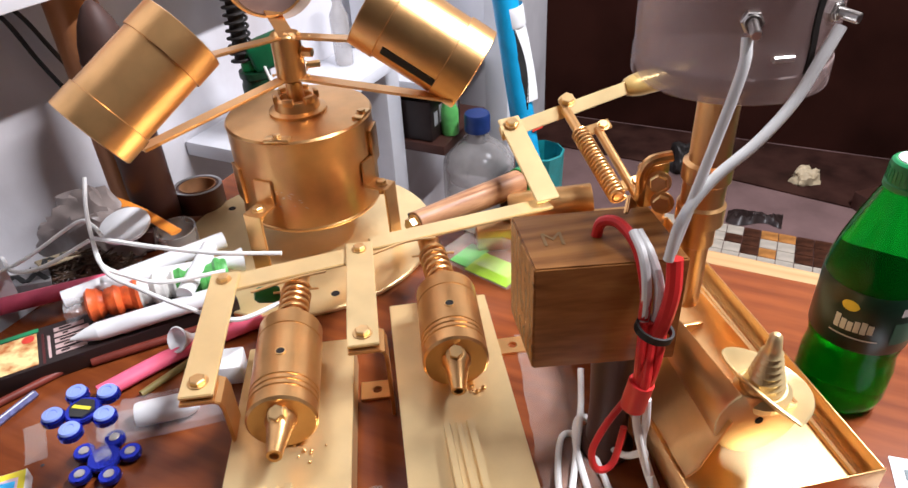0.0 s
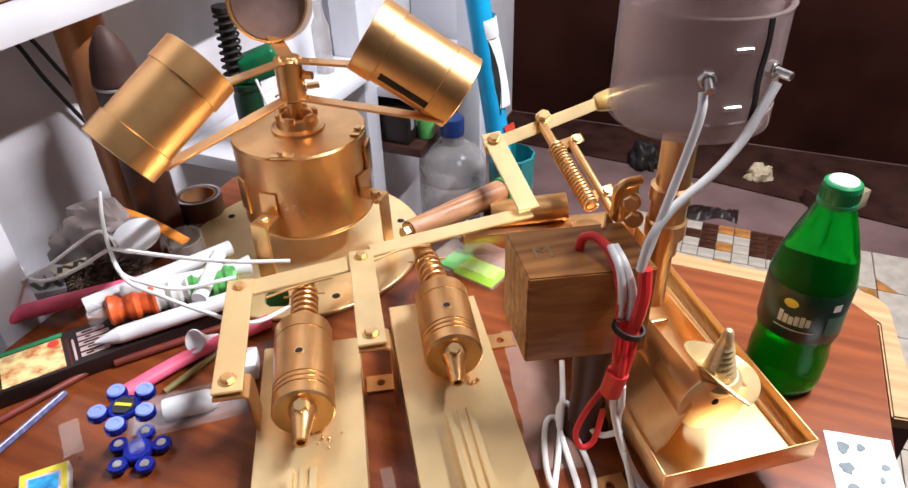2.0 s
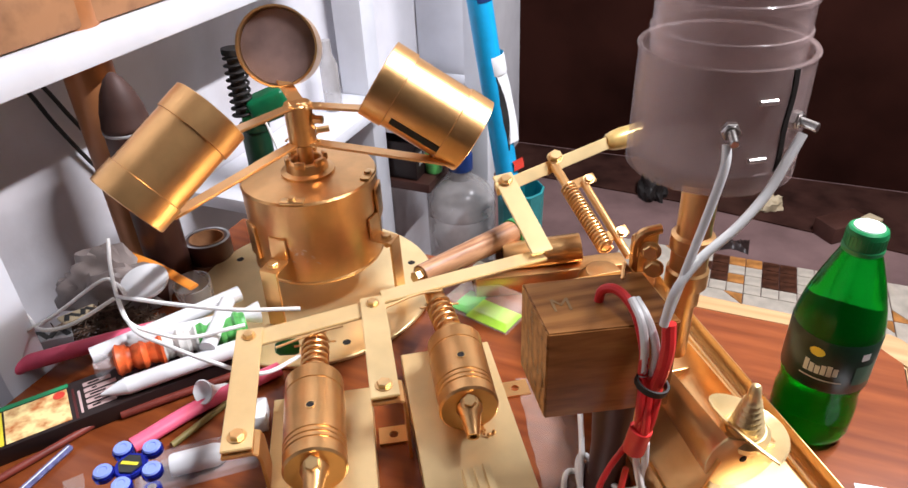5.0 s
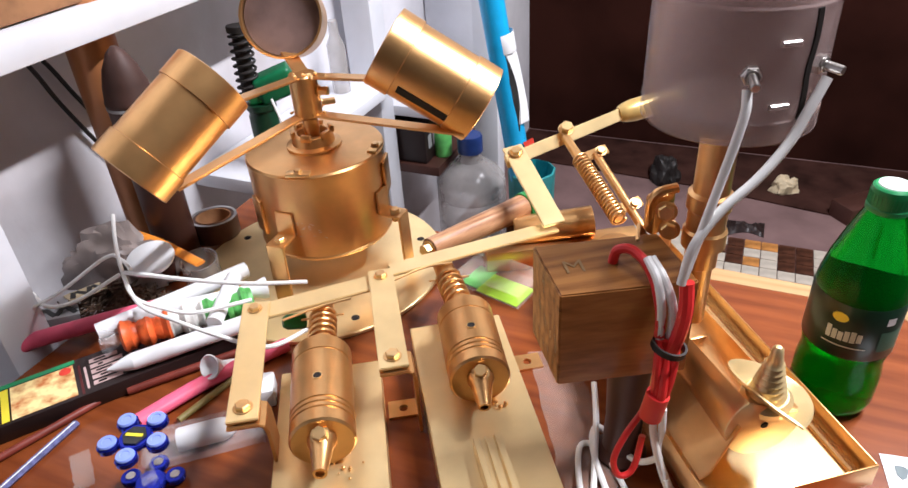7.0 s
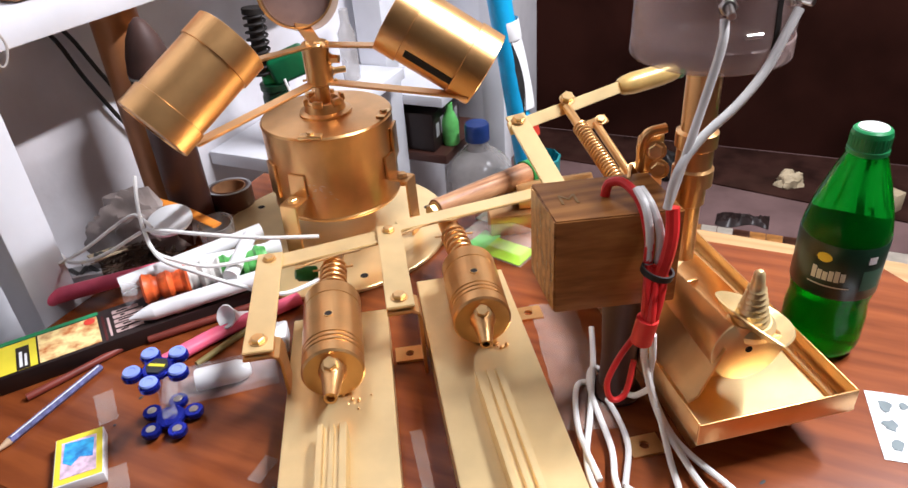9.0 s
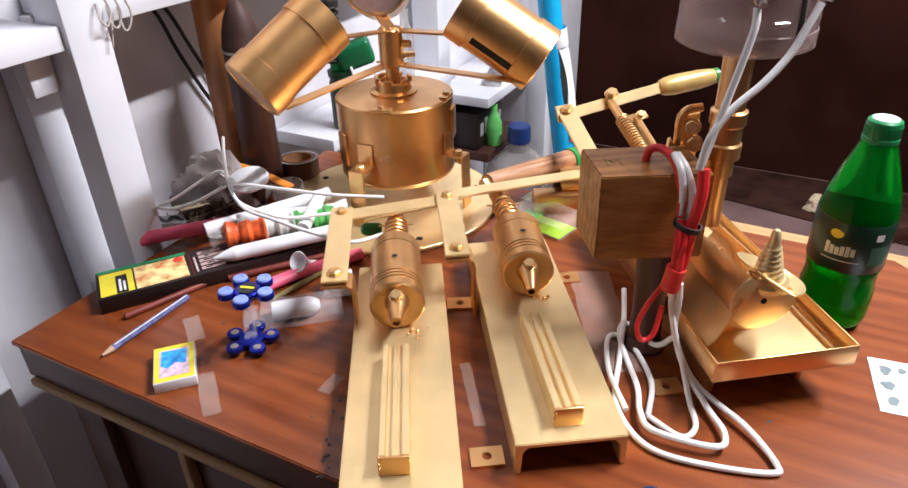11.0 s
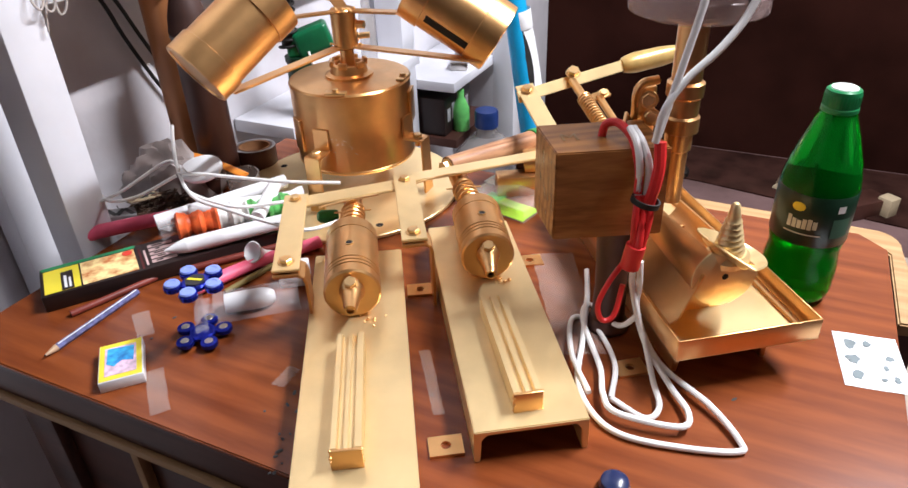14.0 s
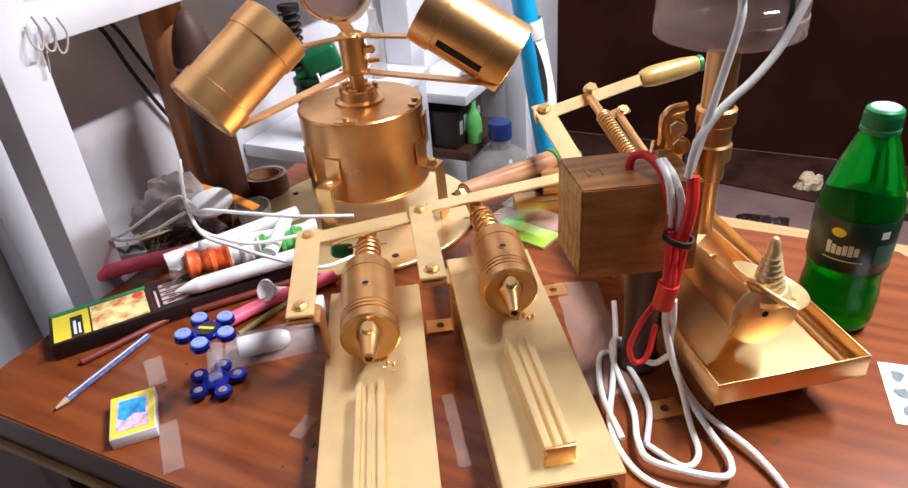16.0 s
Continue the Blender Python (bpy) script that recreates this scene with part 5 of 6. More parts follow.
def paper_sheet():
    m = Matrix.Translation((0.393, 0.456, TOP + 0.0006)) @ Matrix.Rotation(math.atan2(-0.014, 0.049), 4, "Z")
    t = thing("printed_paper", (0.41, 0.42, TOP), "white printed paper sheet with grey figures on the table", "paper")
    bm = B()
    n = 8
    g = [[bm.verts.new(m @ Vector((0.058 * i / n, -0.083 * j / n, 0.0002 * math.sin(i * 0.9 + j)))) for j in range(n + 1)] for i in range(n + 1)]
    for i in range(n):
        for j in range(n):
            bm.faces.new((g[i][j], g[i][j + 1], g[i + 1][j + 1], g[i + 1][j]))
    part("sheet", bm, PAPER, t)
    rng = random.Random(11)
    for x, y, w, h in ((0.006, -0.010, 0.015, 0.016), (0.025, -0.010, 0.010, 0.010), (0.006, -0.034, 0.014, 0.016), (0.041, -0.030, 0.011, 0.008), (0.038, -0.044, 0.006, 0.010), (0.006, -0.058, 0.015, 0.015), (0.032, -0.064, 0.008, 0.006), (0.044, -0.060, 0.007, 0.010)):
        bm = B()
        n = 11
        poly = [(x + w / 2 + w / 2 * rng.uniform(0.55, 1.1) * math.cos(2 * math.pi * i / n), y - h / 2 + h / 2 * rng.uniform(0.55, 1.1) * math.sin(2 * math.pi * i / n)) for i in range(n)]
        prism(bm, poly, 0.0004, 0.0006, m)
        part("printed_figure", bm, INK, t)


paper_sheet()


def incense_box():
    c = Vector((-0.458, 0.511, TOP))
    m = Matrix.Translation(c) @ Matrix.Rotation(math.atan2(0.50, 0.865), 4, "Z")
    L, W, H = 0.30, 0.066, 0.020
    t = thing("incense_box", m @ Vector((L / 2, W / 2, 0)), "long black carton with yellow, green and food-picture print", "carton")
    bm = B()
    box(bm, (L, W, H), m @ Matrix.Translation((L / 2, W / 2, H / 2 + 0.0003)), 0.001)
    part("carton", bm, BLACK_CARD, t)
    z = H + 0.0006
    for x0, x1, y0, y1, mm, nm, dz in ((0.002, 0.107, 0.059, 0.0655, GREEN_INK, "green_band", 0), (0.004, 0.042, 0.004, 0.057, YELLOW_INK, "yellow_panel", 0), (0.044, 0.105, 0.004, 0.057, FOOD_INK, "picture_panel", 0),
                                   (0.022, 0.035, 0.004, 0.046, BLACK_CARD, "dark_panel", 0.0004), (0.109, 0.1115, 0.002, 0.053, MAROON_CARD, "maroon_band", 0),
                                   (0.025, 0.028, 0.008, 0.036, PAPER, "text_bar", 0.0008), (0.030, 0.0325, 0.008, 0.030, PAPER, "text_bar", 0.0008)):
        bm = B()
        sheet(bm, m, x0, x1, y0, y1, z + dz)
        part(nm, bm, mm, t)
    bm = B()
    lathe(bm, [(0, 0), (0.006, 0), (0.006, 0.0003), (0, 0.0003)], m @ Matrix.Translation((0.097, 0.050, z + 0.0004)), 20)
    part("red_dot", bm, RED_INK, t)
    pale = mat("pale_pink_ink", (0.62, 0.44, 0.42), 0.45)
    for i in range(5):
        bm = B()
        y = 0.010 + i * 0.0098
        sheet(bm, m, 0.121, 0.150 + 0.004 * (i % 2), y, y + 0.0066, z)
        part("text_bar", bm, pale, t)
        bm = B()
        sheet(bm, m, 0.126 + 0.003 * (i % 2), 0.134 + 0.008 * (i % 3) * 0.5, y + 0.0018, y + 0.0046, z + 0.0004)
        part("text_gap", bm, BLACK_CARD, t)
    bm = B()
    sheet(bm, m, 0.1145, 0.117, 0.008, 0.046, z)
    part("text_bar", bm, pale, t)
    bm = B()
    sheet(bm, m, 0.185, 0.215, 0.006, 0.009, z)
    part("text_bar", bm, pale, t)


incense_box()


def candy_tube():
    p, q = Vector((-0.343, 0.632, 0.790)), Vector((-0.212, 0.688, 0.789))
    t = thing("sweets_tube", (p + q) / 2 - Vector((0, 0, 0.016)), "clear film tube of orange, white and green sweets", "sweets")
    d = (q - p).normalized()
    L = (q - p).length
    for x0, x1, mm, nm in ((0, 0.36, ORANGE_SPONGE, "orange_section"), (0.36, 0.62, CLEAR_FILM, "clear_section"), (0.62, 1.0, GREEN_FILM, "green_section")):
        bm = B()
        prof = [(0, 0)]
        n = 18
        for i in range(n + 1):
            x = x0 + (x1 - x0) * i / n
            prof.append((0.0155 + 0.0022 * math.sin(x * 42) + 0.0012 * math.sin(x * 97), (x - x0) * L))
        prof.append((0, (x1 - x0) * L))
        lathe(bm, prof, axes(p + d * L * x0, q), 24)
        part(nm, bm, mm, t)
    bm = B()
    m = axes(p, p - d)
    lathe(bm, [(0.006, -0.002), (0.010, 0.010), (0.016, 0.020)], m, 14)
    for v in bm.verts:
        v.co += Vector((random.uniform(-1, 1), random.uniform(-1, 1), random.uniform(-1, 1))) * 0.002
    part("twisted_end", bm, POLY, t)


candy_tube()


def stick(name, pts, r, m, label, cat, flare=0.0, point=False, flat=1.0):
    t = thing(name, Vector(pts[0]) - Vector((0, 0, r)), label, cat)
    bm = B()
    tube(bm, pts, r, 14, 6, flat)
    part("shaft", bm, m, t)
    a, b = Vector(pts[0]), Vector(pts[1])
    if flare:
        bm = B()
        lathe(bm, [(0, 0), (flare, 0), (flare * 0.95, 0.004), (r * 1.02, 0.016), (r * 1.02, 0.020)], axes(a + (a - b).normalized() * 0.012, b), 20)
        part("flared_end", bm, m, t)
    if point:
        bm = B()
        lathe(bm, [(r, 0), (r * 0.75, 0.010), (0.0015, 0.026), (0, 0.027)], axes(a, a + (a - b)), 18)
        part("tapered_tip", bm, m, t)
    return t


stick("pink_tube", [(-0.470, 0.660, 0.768), (-0.40, 0.683, 0.772), (-0.315, 0.707, 0.777)], 0.0095, PINK, "pink plastic tube with a flared end in the clutter", "tube", flare=0.0145)
stick("pink_tube", [(-0.300, 0.538, TOP + 0.0085), (-0.245, 0.590, TOP + 0.0085), (-0.17, 0.642, TOP + 0.0085)], 0.0092, PINK, "pink plastic tube lying under the white sticks", "tube", flat=0.8)
stick("white_marker", [(-0.322, 0.602, 0.781), (-0.265, 0.628, 0.783), (-0.205, 0.655, 0.785)], 0.0095, WHITE_PLASTIC, "white plastic marker with a tapered tip", "marker", point=True)
stick("white_tube", [(-0.372, 0.640, 0.793), (-0.30, 0.685, 0.797), (-0.228, 0.735, 0.80)], 0.0095, WHITE_PLASTIC, "white plastic tube cut at a slant", "tube")
stick("white_tube", [(-0.236, 0.712, 0.806), (-0.240, 0.675, 0.800), (-0.243, 0.640, 0.796)], 0.0088, WHITE_PLASTIC, "short white plastic tube across the others", "tube")
stick("white_tube", [(-0.210, 0.700, 0.794), (-0.27, 0.672, 0.800), (-0.33, 0.646, 0.806)], 0.0080, WHITE_PLASTIC, "white plastic tube with a flared end", "tube", flare=0.013)
stick("red_rod", [(-0.33, 0.585, TOP + 0.005), (-0.22, 0.64, TOP + 0.005)], 0.0045, RED_STICK, "dark red rod beside the carton", "rod")
stick("olive_rod", [(-0.262, 0.540, TOP + 0.004), (-0.21, 0.61, TOP + 0.004)], 0.0035, mat("olive_wood", (0.28, 0.22, 0.07), 0.5), "thin olive wooden rod", "rod")
stick("orange_strip", [(-0.418, 0.846, 0.800), (-0.35, 0.796, 0.806), (-0.285, 0.744, 0.806)], 0.0070, ORANGE, "bright orange plastic strip on the heap", "strip", flat=0.35)


def small_white():
    bm = B()
    lathe(bm, [(0, 0), (0.027, 0.0), (0.0285, 0.002), (0.0285, 0.005), (0.026, 0.0065), (0, 0.007)], Matrix.Translation((-0.344, 0.748, 0.812)) @ Matrix.Rotation(0.25, 4, "X"), 40)
    single("plastic_disc", bm, WHITE_PLASTIC, (-0.344, 0.748, 0.812), "round white plastic disc on the heap", "disc")
    bm = B()
    lathe(bm, [(0, 0), (0.020, 0), (0.0215, 0.003), (0.0235, 0.045), (0.022, 0.045), (0.020, 0.005), (0, 0.004)], Matrix.Translation((-0.297, 0.772, TOP + 0.002)) @ Matrix.Rotation(0.1, 4, "X"), 32)
    single("cloudy_cup", bm, WATER_JAR, (-0.297, 0.772, TOP), "small cloudy plastic cup", "cup")
    bm = B()
    lathe(bm, [(0, 0), (0.004, 0), (0.0045, 0.018), (0.010, 0.030), (0.0135, 0.036), (0.0125, 0.037), (0.008, 0.031), (0, 0.026)], axes((-0.226, 0.620, TOP + 0.006), (-0.240, 0.593, 0.775)), 24)
    single("white_funnel", bm, WHITE_PLASTIC, (-0.232, 0.608, TOP), "tiny white plastic funnel", "funnel")
    bm = B()
    box(bm, (0.034, 0.030, 0.022), Matrix.Translation((-0.186, 0.568, TOP + 0.011)) @ Matrix.Rotation(0.15, 4, "Z"), 0.002)
    single("white_block", bm, WHITE_PLASTIC, (-0.186, 0.568, TOP), "small white plastic block", "block")


small_white()


def tape_roll():
    t = thing("tape_roll", (-0.316, 0.895, TOP), "dark adhesive tape roll with a pale core", "tape roll")
    m = Matrix.Translation((-0.316, 0.895, TOP + 0.003)) @ Matrix.Rotation(-0.06, 4, "X")
    bm = B()
    lathe(bm, [(0.0245, 0), (0.032, 0), (0.0325, 0.002), (0.0325, 0.028), (0.032, 0.030), (0.0245, 0.030)], m, 48, True)
    part("tape", bm, SHELL_DARK, t)
    bm = B()
    lathe(bm, [(0.0225, 0.0), (0.0243, 0.0), (0.0243, 0.0312), (0.0225, 0.0312)], m, 48, True)
    part("core", bm, CARD, t, "card core")
    bm = B()
    lathe(bm, [(0.0285, 0.0302), (0.0323, 0.0302), (0.0323, 0.0312), (0.0285, 0.0312)], m, 48, True)
    part("rim", bm, GREY, t, "pale worn rim")


tape_roll()


def crumpled(name, c, sx, sy, sz, m, label, cat, seed, amp=0.35):
    bm = B()
    bmesh.ops.create_icosphere(bm, subdivisions=4, radius=1.0)
    for v in bm.verts:
        p = v.co.copy()
        k = 1 + amp * (noise.noise(p * 1.7 + Vector((seed, 0, 0))) + 0.6 * abs(noise.noise(p * 4.1 + Vector((0, seed, 0)))))
        q = p * k
        v.co = Vector(c) + Vector((q.x * sx, q.y * sy, max(q.z, -0.35) * sz + 0.35 * sz))
    return single(name, bm, m, c, label, cat)


crumpled("grey_plastic_bag", (-0.415, 0.800, TOP + 0.001), 0.060, 0.030, 0.050, GREY_BAG, "crumpled grey translucent plastic bag", "bag", 4.0, 0.5)


def scraps():
    bm = B()
    rng = random.Random(5)
    for i in range(420):
        a, r = rng.uniform(0, 6.283), rng.random() ** 0.7
        c = Vector((-0.405 + 0.066 * r * math.cos(a), 0.745 + 0.036 * r * math.sin(a), TOP + 0.003 + 0.030 * (1 - r) * rng.random()))
        d = Vector((rng.gauss(0, 1), rng.gauss(0, 1), rng.gauss(0, 0.35))).normalized() * rng.uniform(0.006, 0.016)
        rod(bm, c - d, c + d, 0.0011, 0.0007, 5)
    single("dry_scraps", bm, NEST, (-0.405, 0.745, TOP), "heap of brown dry scraps and shavings", "scraps", kind="stuff")
    for c, yaw, s, m, lab in (((-0.462, 0.712, TOP + 0.012), 0.5, (0.05, 0.028, 0.014), GREY, "printed grey paper packet, folded"), ((-0.43, 0.735, TOP + 0.030), 0.9, (0.045, 0.02, 0.003), CREAM, "scrap of creased printed paper"), ((-0.37, 0.80, TOP + 0.016), 0.3, (0.05, 0.035, 0.030), SHELL_DARK, "small dark card box in the heap")):
        M = Matrix.Translation(c) @ Matrix.Rotation(yaw, 4, "Z") @ Matrix.Rotation(0.15, 4, "Y")
        t = thing("paper_packet", c, lab, "packet")
        bm = B()
        box(bm, s, M, 0.001)
        part("packet_body", bm, m, t)
        if m is not SHELL_DARK:
            for k in range(4):
                bm = B()
                box(bm, (s[0] * 0.13, s[1] * 0.75, 0.0004), M @ Matrix.Translation((s[0] * (-0.33 + 0.22 * k), 0, s[2] / 2 + 0.0004)) @ Matrix.Rotation(0.5 if k % 2 else -0.5, 4, "Z"))
                part("printed_bar", bm, DARK_INK, t)


scraps()


def thin_wires():
    r = 0.0023
    runs = [
        ([(-0.368, 0.745, 0.880), (-0.360, 0.715, 0.858), (-0.348, 0.687, 0.833), (-0.315, 0.640, 0.826), (-0.27, 0.612, 0.825), (-0.215, 0.585, 0.822), (-0.165, 0.57, 0.818), (-0.13, 0.605, 0.81)], "thin white wire looping over the clutter"),
        ([(-0.350, 0.690, 0.836), (-0.315, 0.672, 0.843), (-0.262, 0.655, 0.845), (-0.20, 0.646, 0.842), (-0.135, 0.648, 0.838)], "thin white wire running to the plunger"),
        ([(-0.349, 0.688, 0.834), (-0.325, 0.652, 0.828), (-0.292, 0.640, 0.82), (-0.258, 0.640, 0.812), (-0.205, 0.665, 0.806)], "thin white wire over the sweets tube"),
        ([(-0.470, 0.672, 0.800), (-0.432, 0.690, 0.812), (-0.38, 0.720, 0.838), (-0.36, 0.715, 0.836), (-0.345, 0.70, 0.832)], "thin grey-white wire end on the heap"),
        ([(-0.475, 0.71, 0.800), (-0.44, 0.675, 0.806), (-0.40, 0.670, 0.815), (-0.355, 0.692, 0.832)], "thin grey-white wire over the scraps"),
    ]
    for pts, lab in runs:
        bm = B()
        tube(bm, pts, r, 8, 8)
        single("thin_white_wire", bm, PVC, pts[0], lab, "wire", "thin white wires")


thin_wires()


def card_case():
    t = thing("clear_card_case", (0.085, 0.75, TOP), "clear plastic case with lime and green cards", "card case")
    m = Matrix.Translation((0.047, 0.772, TOP + 0.001)) @ Matrix.Rotation(math.atan2(-0.05, 0.062), 4, "Z")
    bm = B()
    sheet(bm, m, 0.026, 0.085, -0.034, 0.006, 0.001, 0.001)
    part("lime_card", bm, LIME, t)
    bm = B()
    sheet(bm, m, 0.0, 0.026, -0.030, 0.012, 0.001, 0.001)
    part("green_card", bm, LIGHT_GREEN, t)
    bm = B()
    box(bm, (0.094, 0.062, 0.018), m @ Matrix.Translation((0.042, -0.006, 0.010)), 0.001)
    part("case", bm, TAPE, t)
    bm = B()
    m2 = Matrix.Translation((0.066, 0.845, TOP + 0.002)) @ Matrix.Rotation(-0.65, 4, "Z")
    sheet(bm, m2, 0.0, 0.075, -0.038, 0.006, 0.0, 0.001)
    s = single("white_card", bm, mat("pale_green_card", (0.68, 0.78, 0.66), 0.5), (0.07, 0.83, TOP), "pale printed card on the table", "card")


card_case()


def dark_knob():
    bm = B()
    lathe(bm, [(0, 0), (0.012, 0), (0.013, 0.003), (0.011, 0.010), (0.006, 0.013), (0, 0.013)], Matrix.Translation((0.135, 0.262, TOP)), 24)
    single("dark_button", bm, mat("dark_blue_plastic", (0.02, 0.03, 0.09), 0.25), (0.135, 0.262, TOP), "small dark blue plastic button on the table", "button")
    bm = B()
    lathe(bm, [(0, 0), (0.008, 0), (0.009, 0.003), (0.008, 0.02), (0.005, 0.024), (0, 0.024)], axes((-0.140, 0.628, 0.802), (-0.155, 0.622, 0.806)), 20)
    single("green_stopper", bm, GREEN_PLASTIC, (-0.14, 0.628, TOP), "small dark green stopper by the plunger", "stopper")


dark_knob()


# ---- shell and pole at the wall ----
def shell():
    c = Vector((-0.3600, 0.858, TOP + 0.0005))
    t = thing("dark_shell_case", c, "tall dark brown shell-shaped cylinder with a pointed nose", "shell")
    m = Matrix.Translation(c) @ Matrix.Diagonal((0.90, 0.90, 1.0, 1))
    bm = B()
    lathe(bm, [(0, 0), (0.030, 0), (0.0315, 0.002), (0.0315, 0.224), (0, 0.224)], m, 48)
    part("body", bm, SHELL_DARK, t)
    bm = B()
    lathe(bm, [(0.0325, 0.2235), (0.0325, 0.227), (0.0315, 0.229), (0.029, 0.245), (0.022, 0.266), (0.012, 0.283), (0.004, 0.290), (0, 0.291)], m, 48)
    part("nose", bm, mat("dull_brown_enamel", (0.055, 0.024, 0.018), 0.6, metal=0.1), t, "dull brown pointed nose")
    bm = B()
    lathe(bm, [(0.0318, 0.217), (0.0326, 0.218), (0.0326, 0.220), (0.0318, 0.221)], m, 48)
    part("band", bm, GREY, t)


shell()


def pole():
    bm = B()
    rod(bm, (-0.419, 0.925, TOP + 0.001), (-0.419, 0.925, 1.62), 0.031, seg=40)
    single("brown_pole", bm, BROWN_TUBE, (-0.419, 0.925, 0.751), "thick orange-brown painted pole standing at the wall", "pole")


pole()


# ---- white racks along the wall ----
def bar(t, name, a0, a1, b0, b1, z0, z1, m, bev=0.002):
    bm = B()
    box(bm, (a1 - a0, b1 - b0, z1 - z0), ROOM @ Matrix.Translation(((a0 + a1) / 2, (b0 + b1) / 2, (z0 + z1) / 2)), bev)
    return part(name, bm, m, t)


def rack_near():
    t = thing("white_wall_rack", ab(-0.09, 0.22), "white painted wooden wall rack with two shelves", "rack")
    bar(t, "post", -0.062, -0.012, 0.185, 0.240, 0, 1.75, WHITE_PAINT)
    bar(t, "shelf", -0.168, -0.016, 0.241, 1.02, 1.047, 1.080, WHITE_PAINT)
    bar(t, "shelf", -0.168, -0.020, -0.75, 0.184, 1.028, 1.056, WHITE_PAINT)
    bar(t, "bracket", -0.075, -0.050, 0.150, 0.1835, 0.978, 1.0275, WHITE_PAINT)
    bar(t, "rear_post", -0.166, -0.130, 0.185, 0.228, 0, 1.0275, WHITE_PAINT)
    bar(t, "rear_post", -0.166, -0.148, 0.231, 0.262, 0, 1.046, WHITE_PAINT)
    bar(t, "front_post", -0.140, -0.100, -0.02, 0.022, 0, 1.0275, WHITE_PAINT)
    bm = B()
    for k in range(3):
        q = ab(-0.008, 0.228 + 0.014 * k, 1.072 - 0.004 * k)
        tube(bm, [q, q + Vector((0.006, -0.008, -0.016 - 0.004 * k)), q + Vector((0.010, -0.002, -0.024)), q + Vector((0.012, 0.006, -0.008)), q + Vector((0.008, 0.004, 0.010))], 0.0013, 6)
    tube(bm, [ab(-0.006, 0.245, 1.054), ab(-0.004, 0.238, 1.04), ab(-0.004, 0.234, 1.022)], 0.0012, 6)
    single("knotted_string", bm, mat("grey_string", (0.42, 0.37, 0.34), 0.8), ab(-0.01, 0.24, 1.05), "knotted white string hanging at the shelf edge", "string")
    bm = B()
    box(bm, (0.10, 0.34, 0.06), ROOM @ Matrix.Translation((-0.10, 0.5, 1.112)), 0.004)
    single("shelf_box", bm, CARD, ab(-0.10, 0.5, 1.08), "brown carton on the white shelf", "carton")


rack_near()


def wall_cables():
    for k, db in enumerate((0.0, 0.036)):
        bm = B()
        tube(bm, [ab(-0.158, 0.405 + db * 0.5, 1.046), ab(-0.160, 0.438 + db * 0.6, 1.005), ab(-0.161, 0.462 + db * 0.75, 0.945), ab(-0.161, 0.492 + db * 0.8, 0.88), ab(-0.160, 0.515 + db * 0.8, 0.835), ab(-0.157, 0.545 + db * 0.5, 0.765)], 0.0032, 8)
        single("wall_cable", bm, BLACK_RUBBER, ab(-0.158, 0.405 + db * 0.5, 1.046), "thin dark cable hanging down the wall", "cable", "wall cables")


wall_cables()


def rack_far():
    t = thing("far_white_rack", ab(-0.02, 1.3), "tall white painted rack with a shelf and white back", "rack")
    bar(t, "post", -0.145, -0.075, 1.165, 1.225, 0, 1.7, WHITE_PAINT)
    bar(t, "post", 0.030, 0.092, 1.48, 1.53, 0, 1.7, WHITE_PAINT)
    bar(t, "shelf", -0.166, 0.029, 1.226, 1.60, 0.625, 0.650, WHITE_PAINT)
    bar(t, "ledge", -0.168, -0.030, 0.66, 1.164, 0.715, 0.740, WHITE_PAINT)
    bar(t, "back_panel", -0.166, 0.045, 1.62, 1.635, 0.2, 1.7, WHITE_PAINT)
    # crate under the shelf
    c = thing("black_crate", ab(0.0, 1.32, 0.36), "black plastic crate with pale print under the shelf", "crate")
    bar(c, "crate_body", -0.12, -0.005, 1.235, 1.40, 0.50, 0.600, BLACK_CARD, 0.004)
    for i in range(5):
        bar(c, "printed_bar", -0.0046, -0.0036, 1.25 + 0.028 * i, 1.268 + 0.028 * i, 0.535, 0.570 + 0.008 * (i % 2), GREY, 0)
    # Added rest for crate and bottle, coloured dark to match the shade below.
    bar(t, "added_dark_shelf", -0.166, 0.030, 1.226, 1.475, 0.475, 0.4995, SHELL_DARK)
    bm = B()
    box(bm, (0.045, 0.12, 0.022), ROOM @ Matrix.Translation((-0.02, 1.38, 0.6615)) @ Matrix.Rotation(0.3, 4, "Z"), 0.004)
    single("silver_tool", bm, STEEL, ab(-0.02, 1.38, 0.65), "small silver metal tool on the white shelf", "tool")


rack_far()


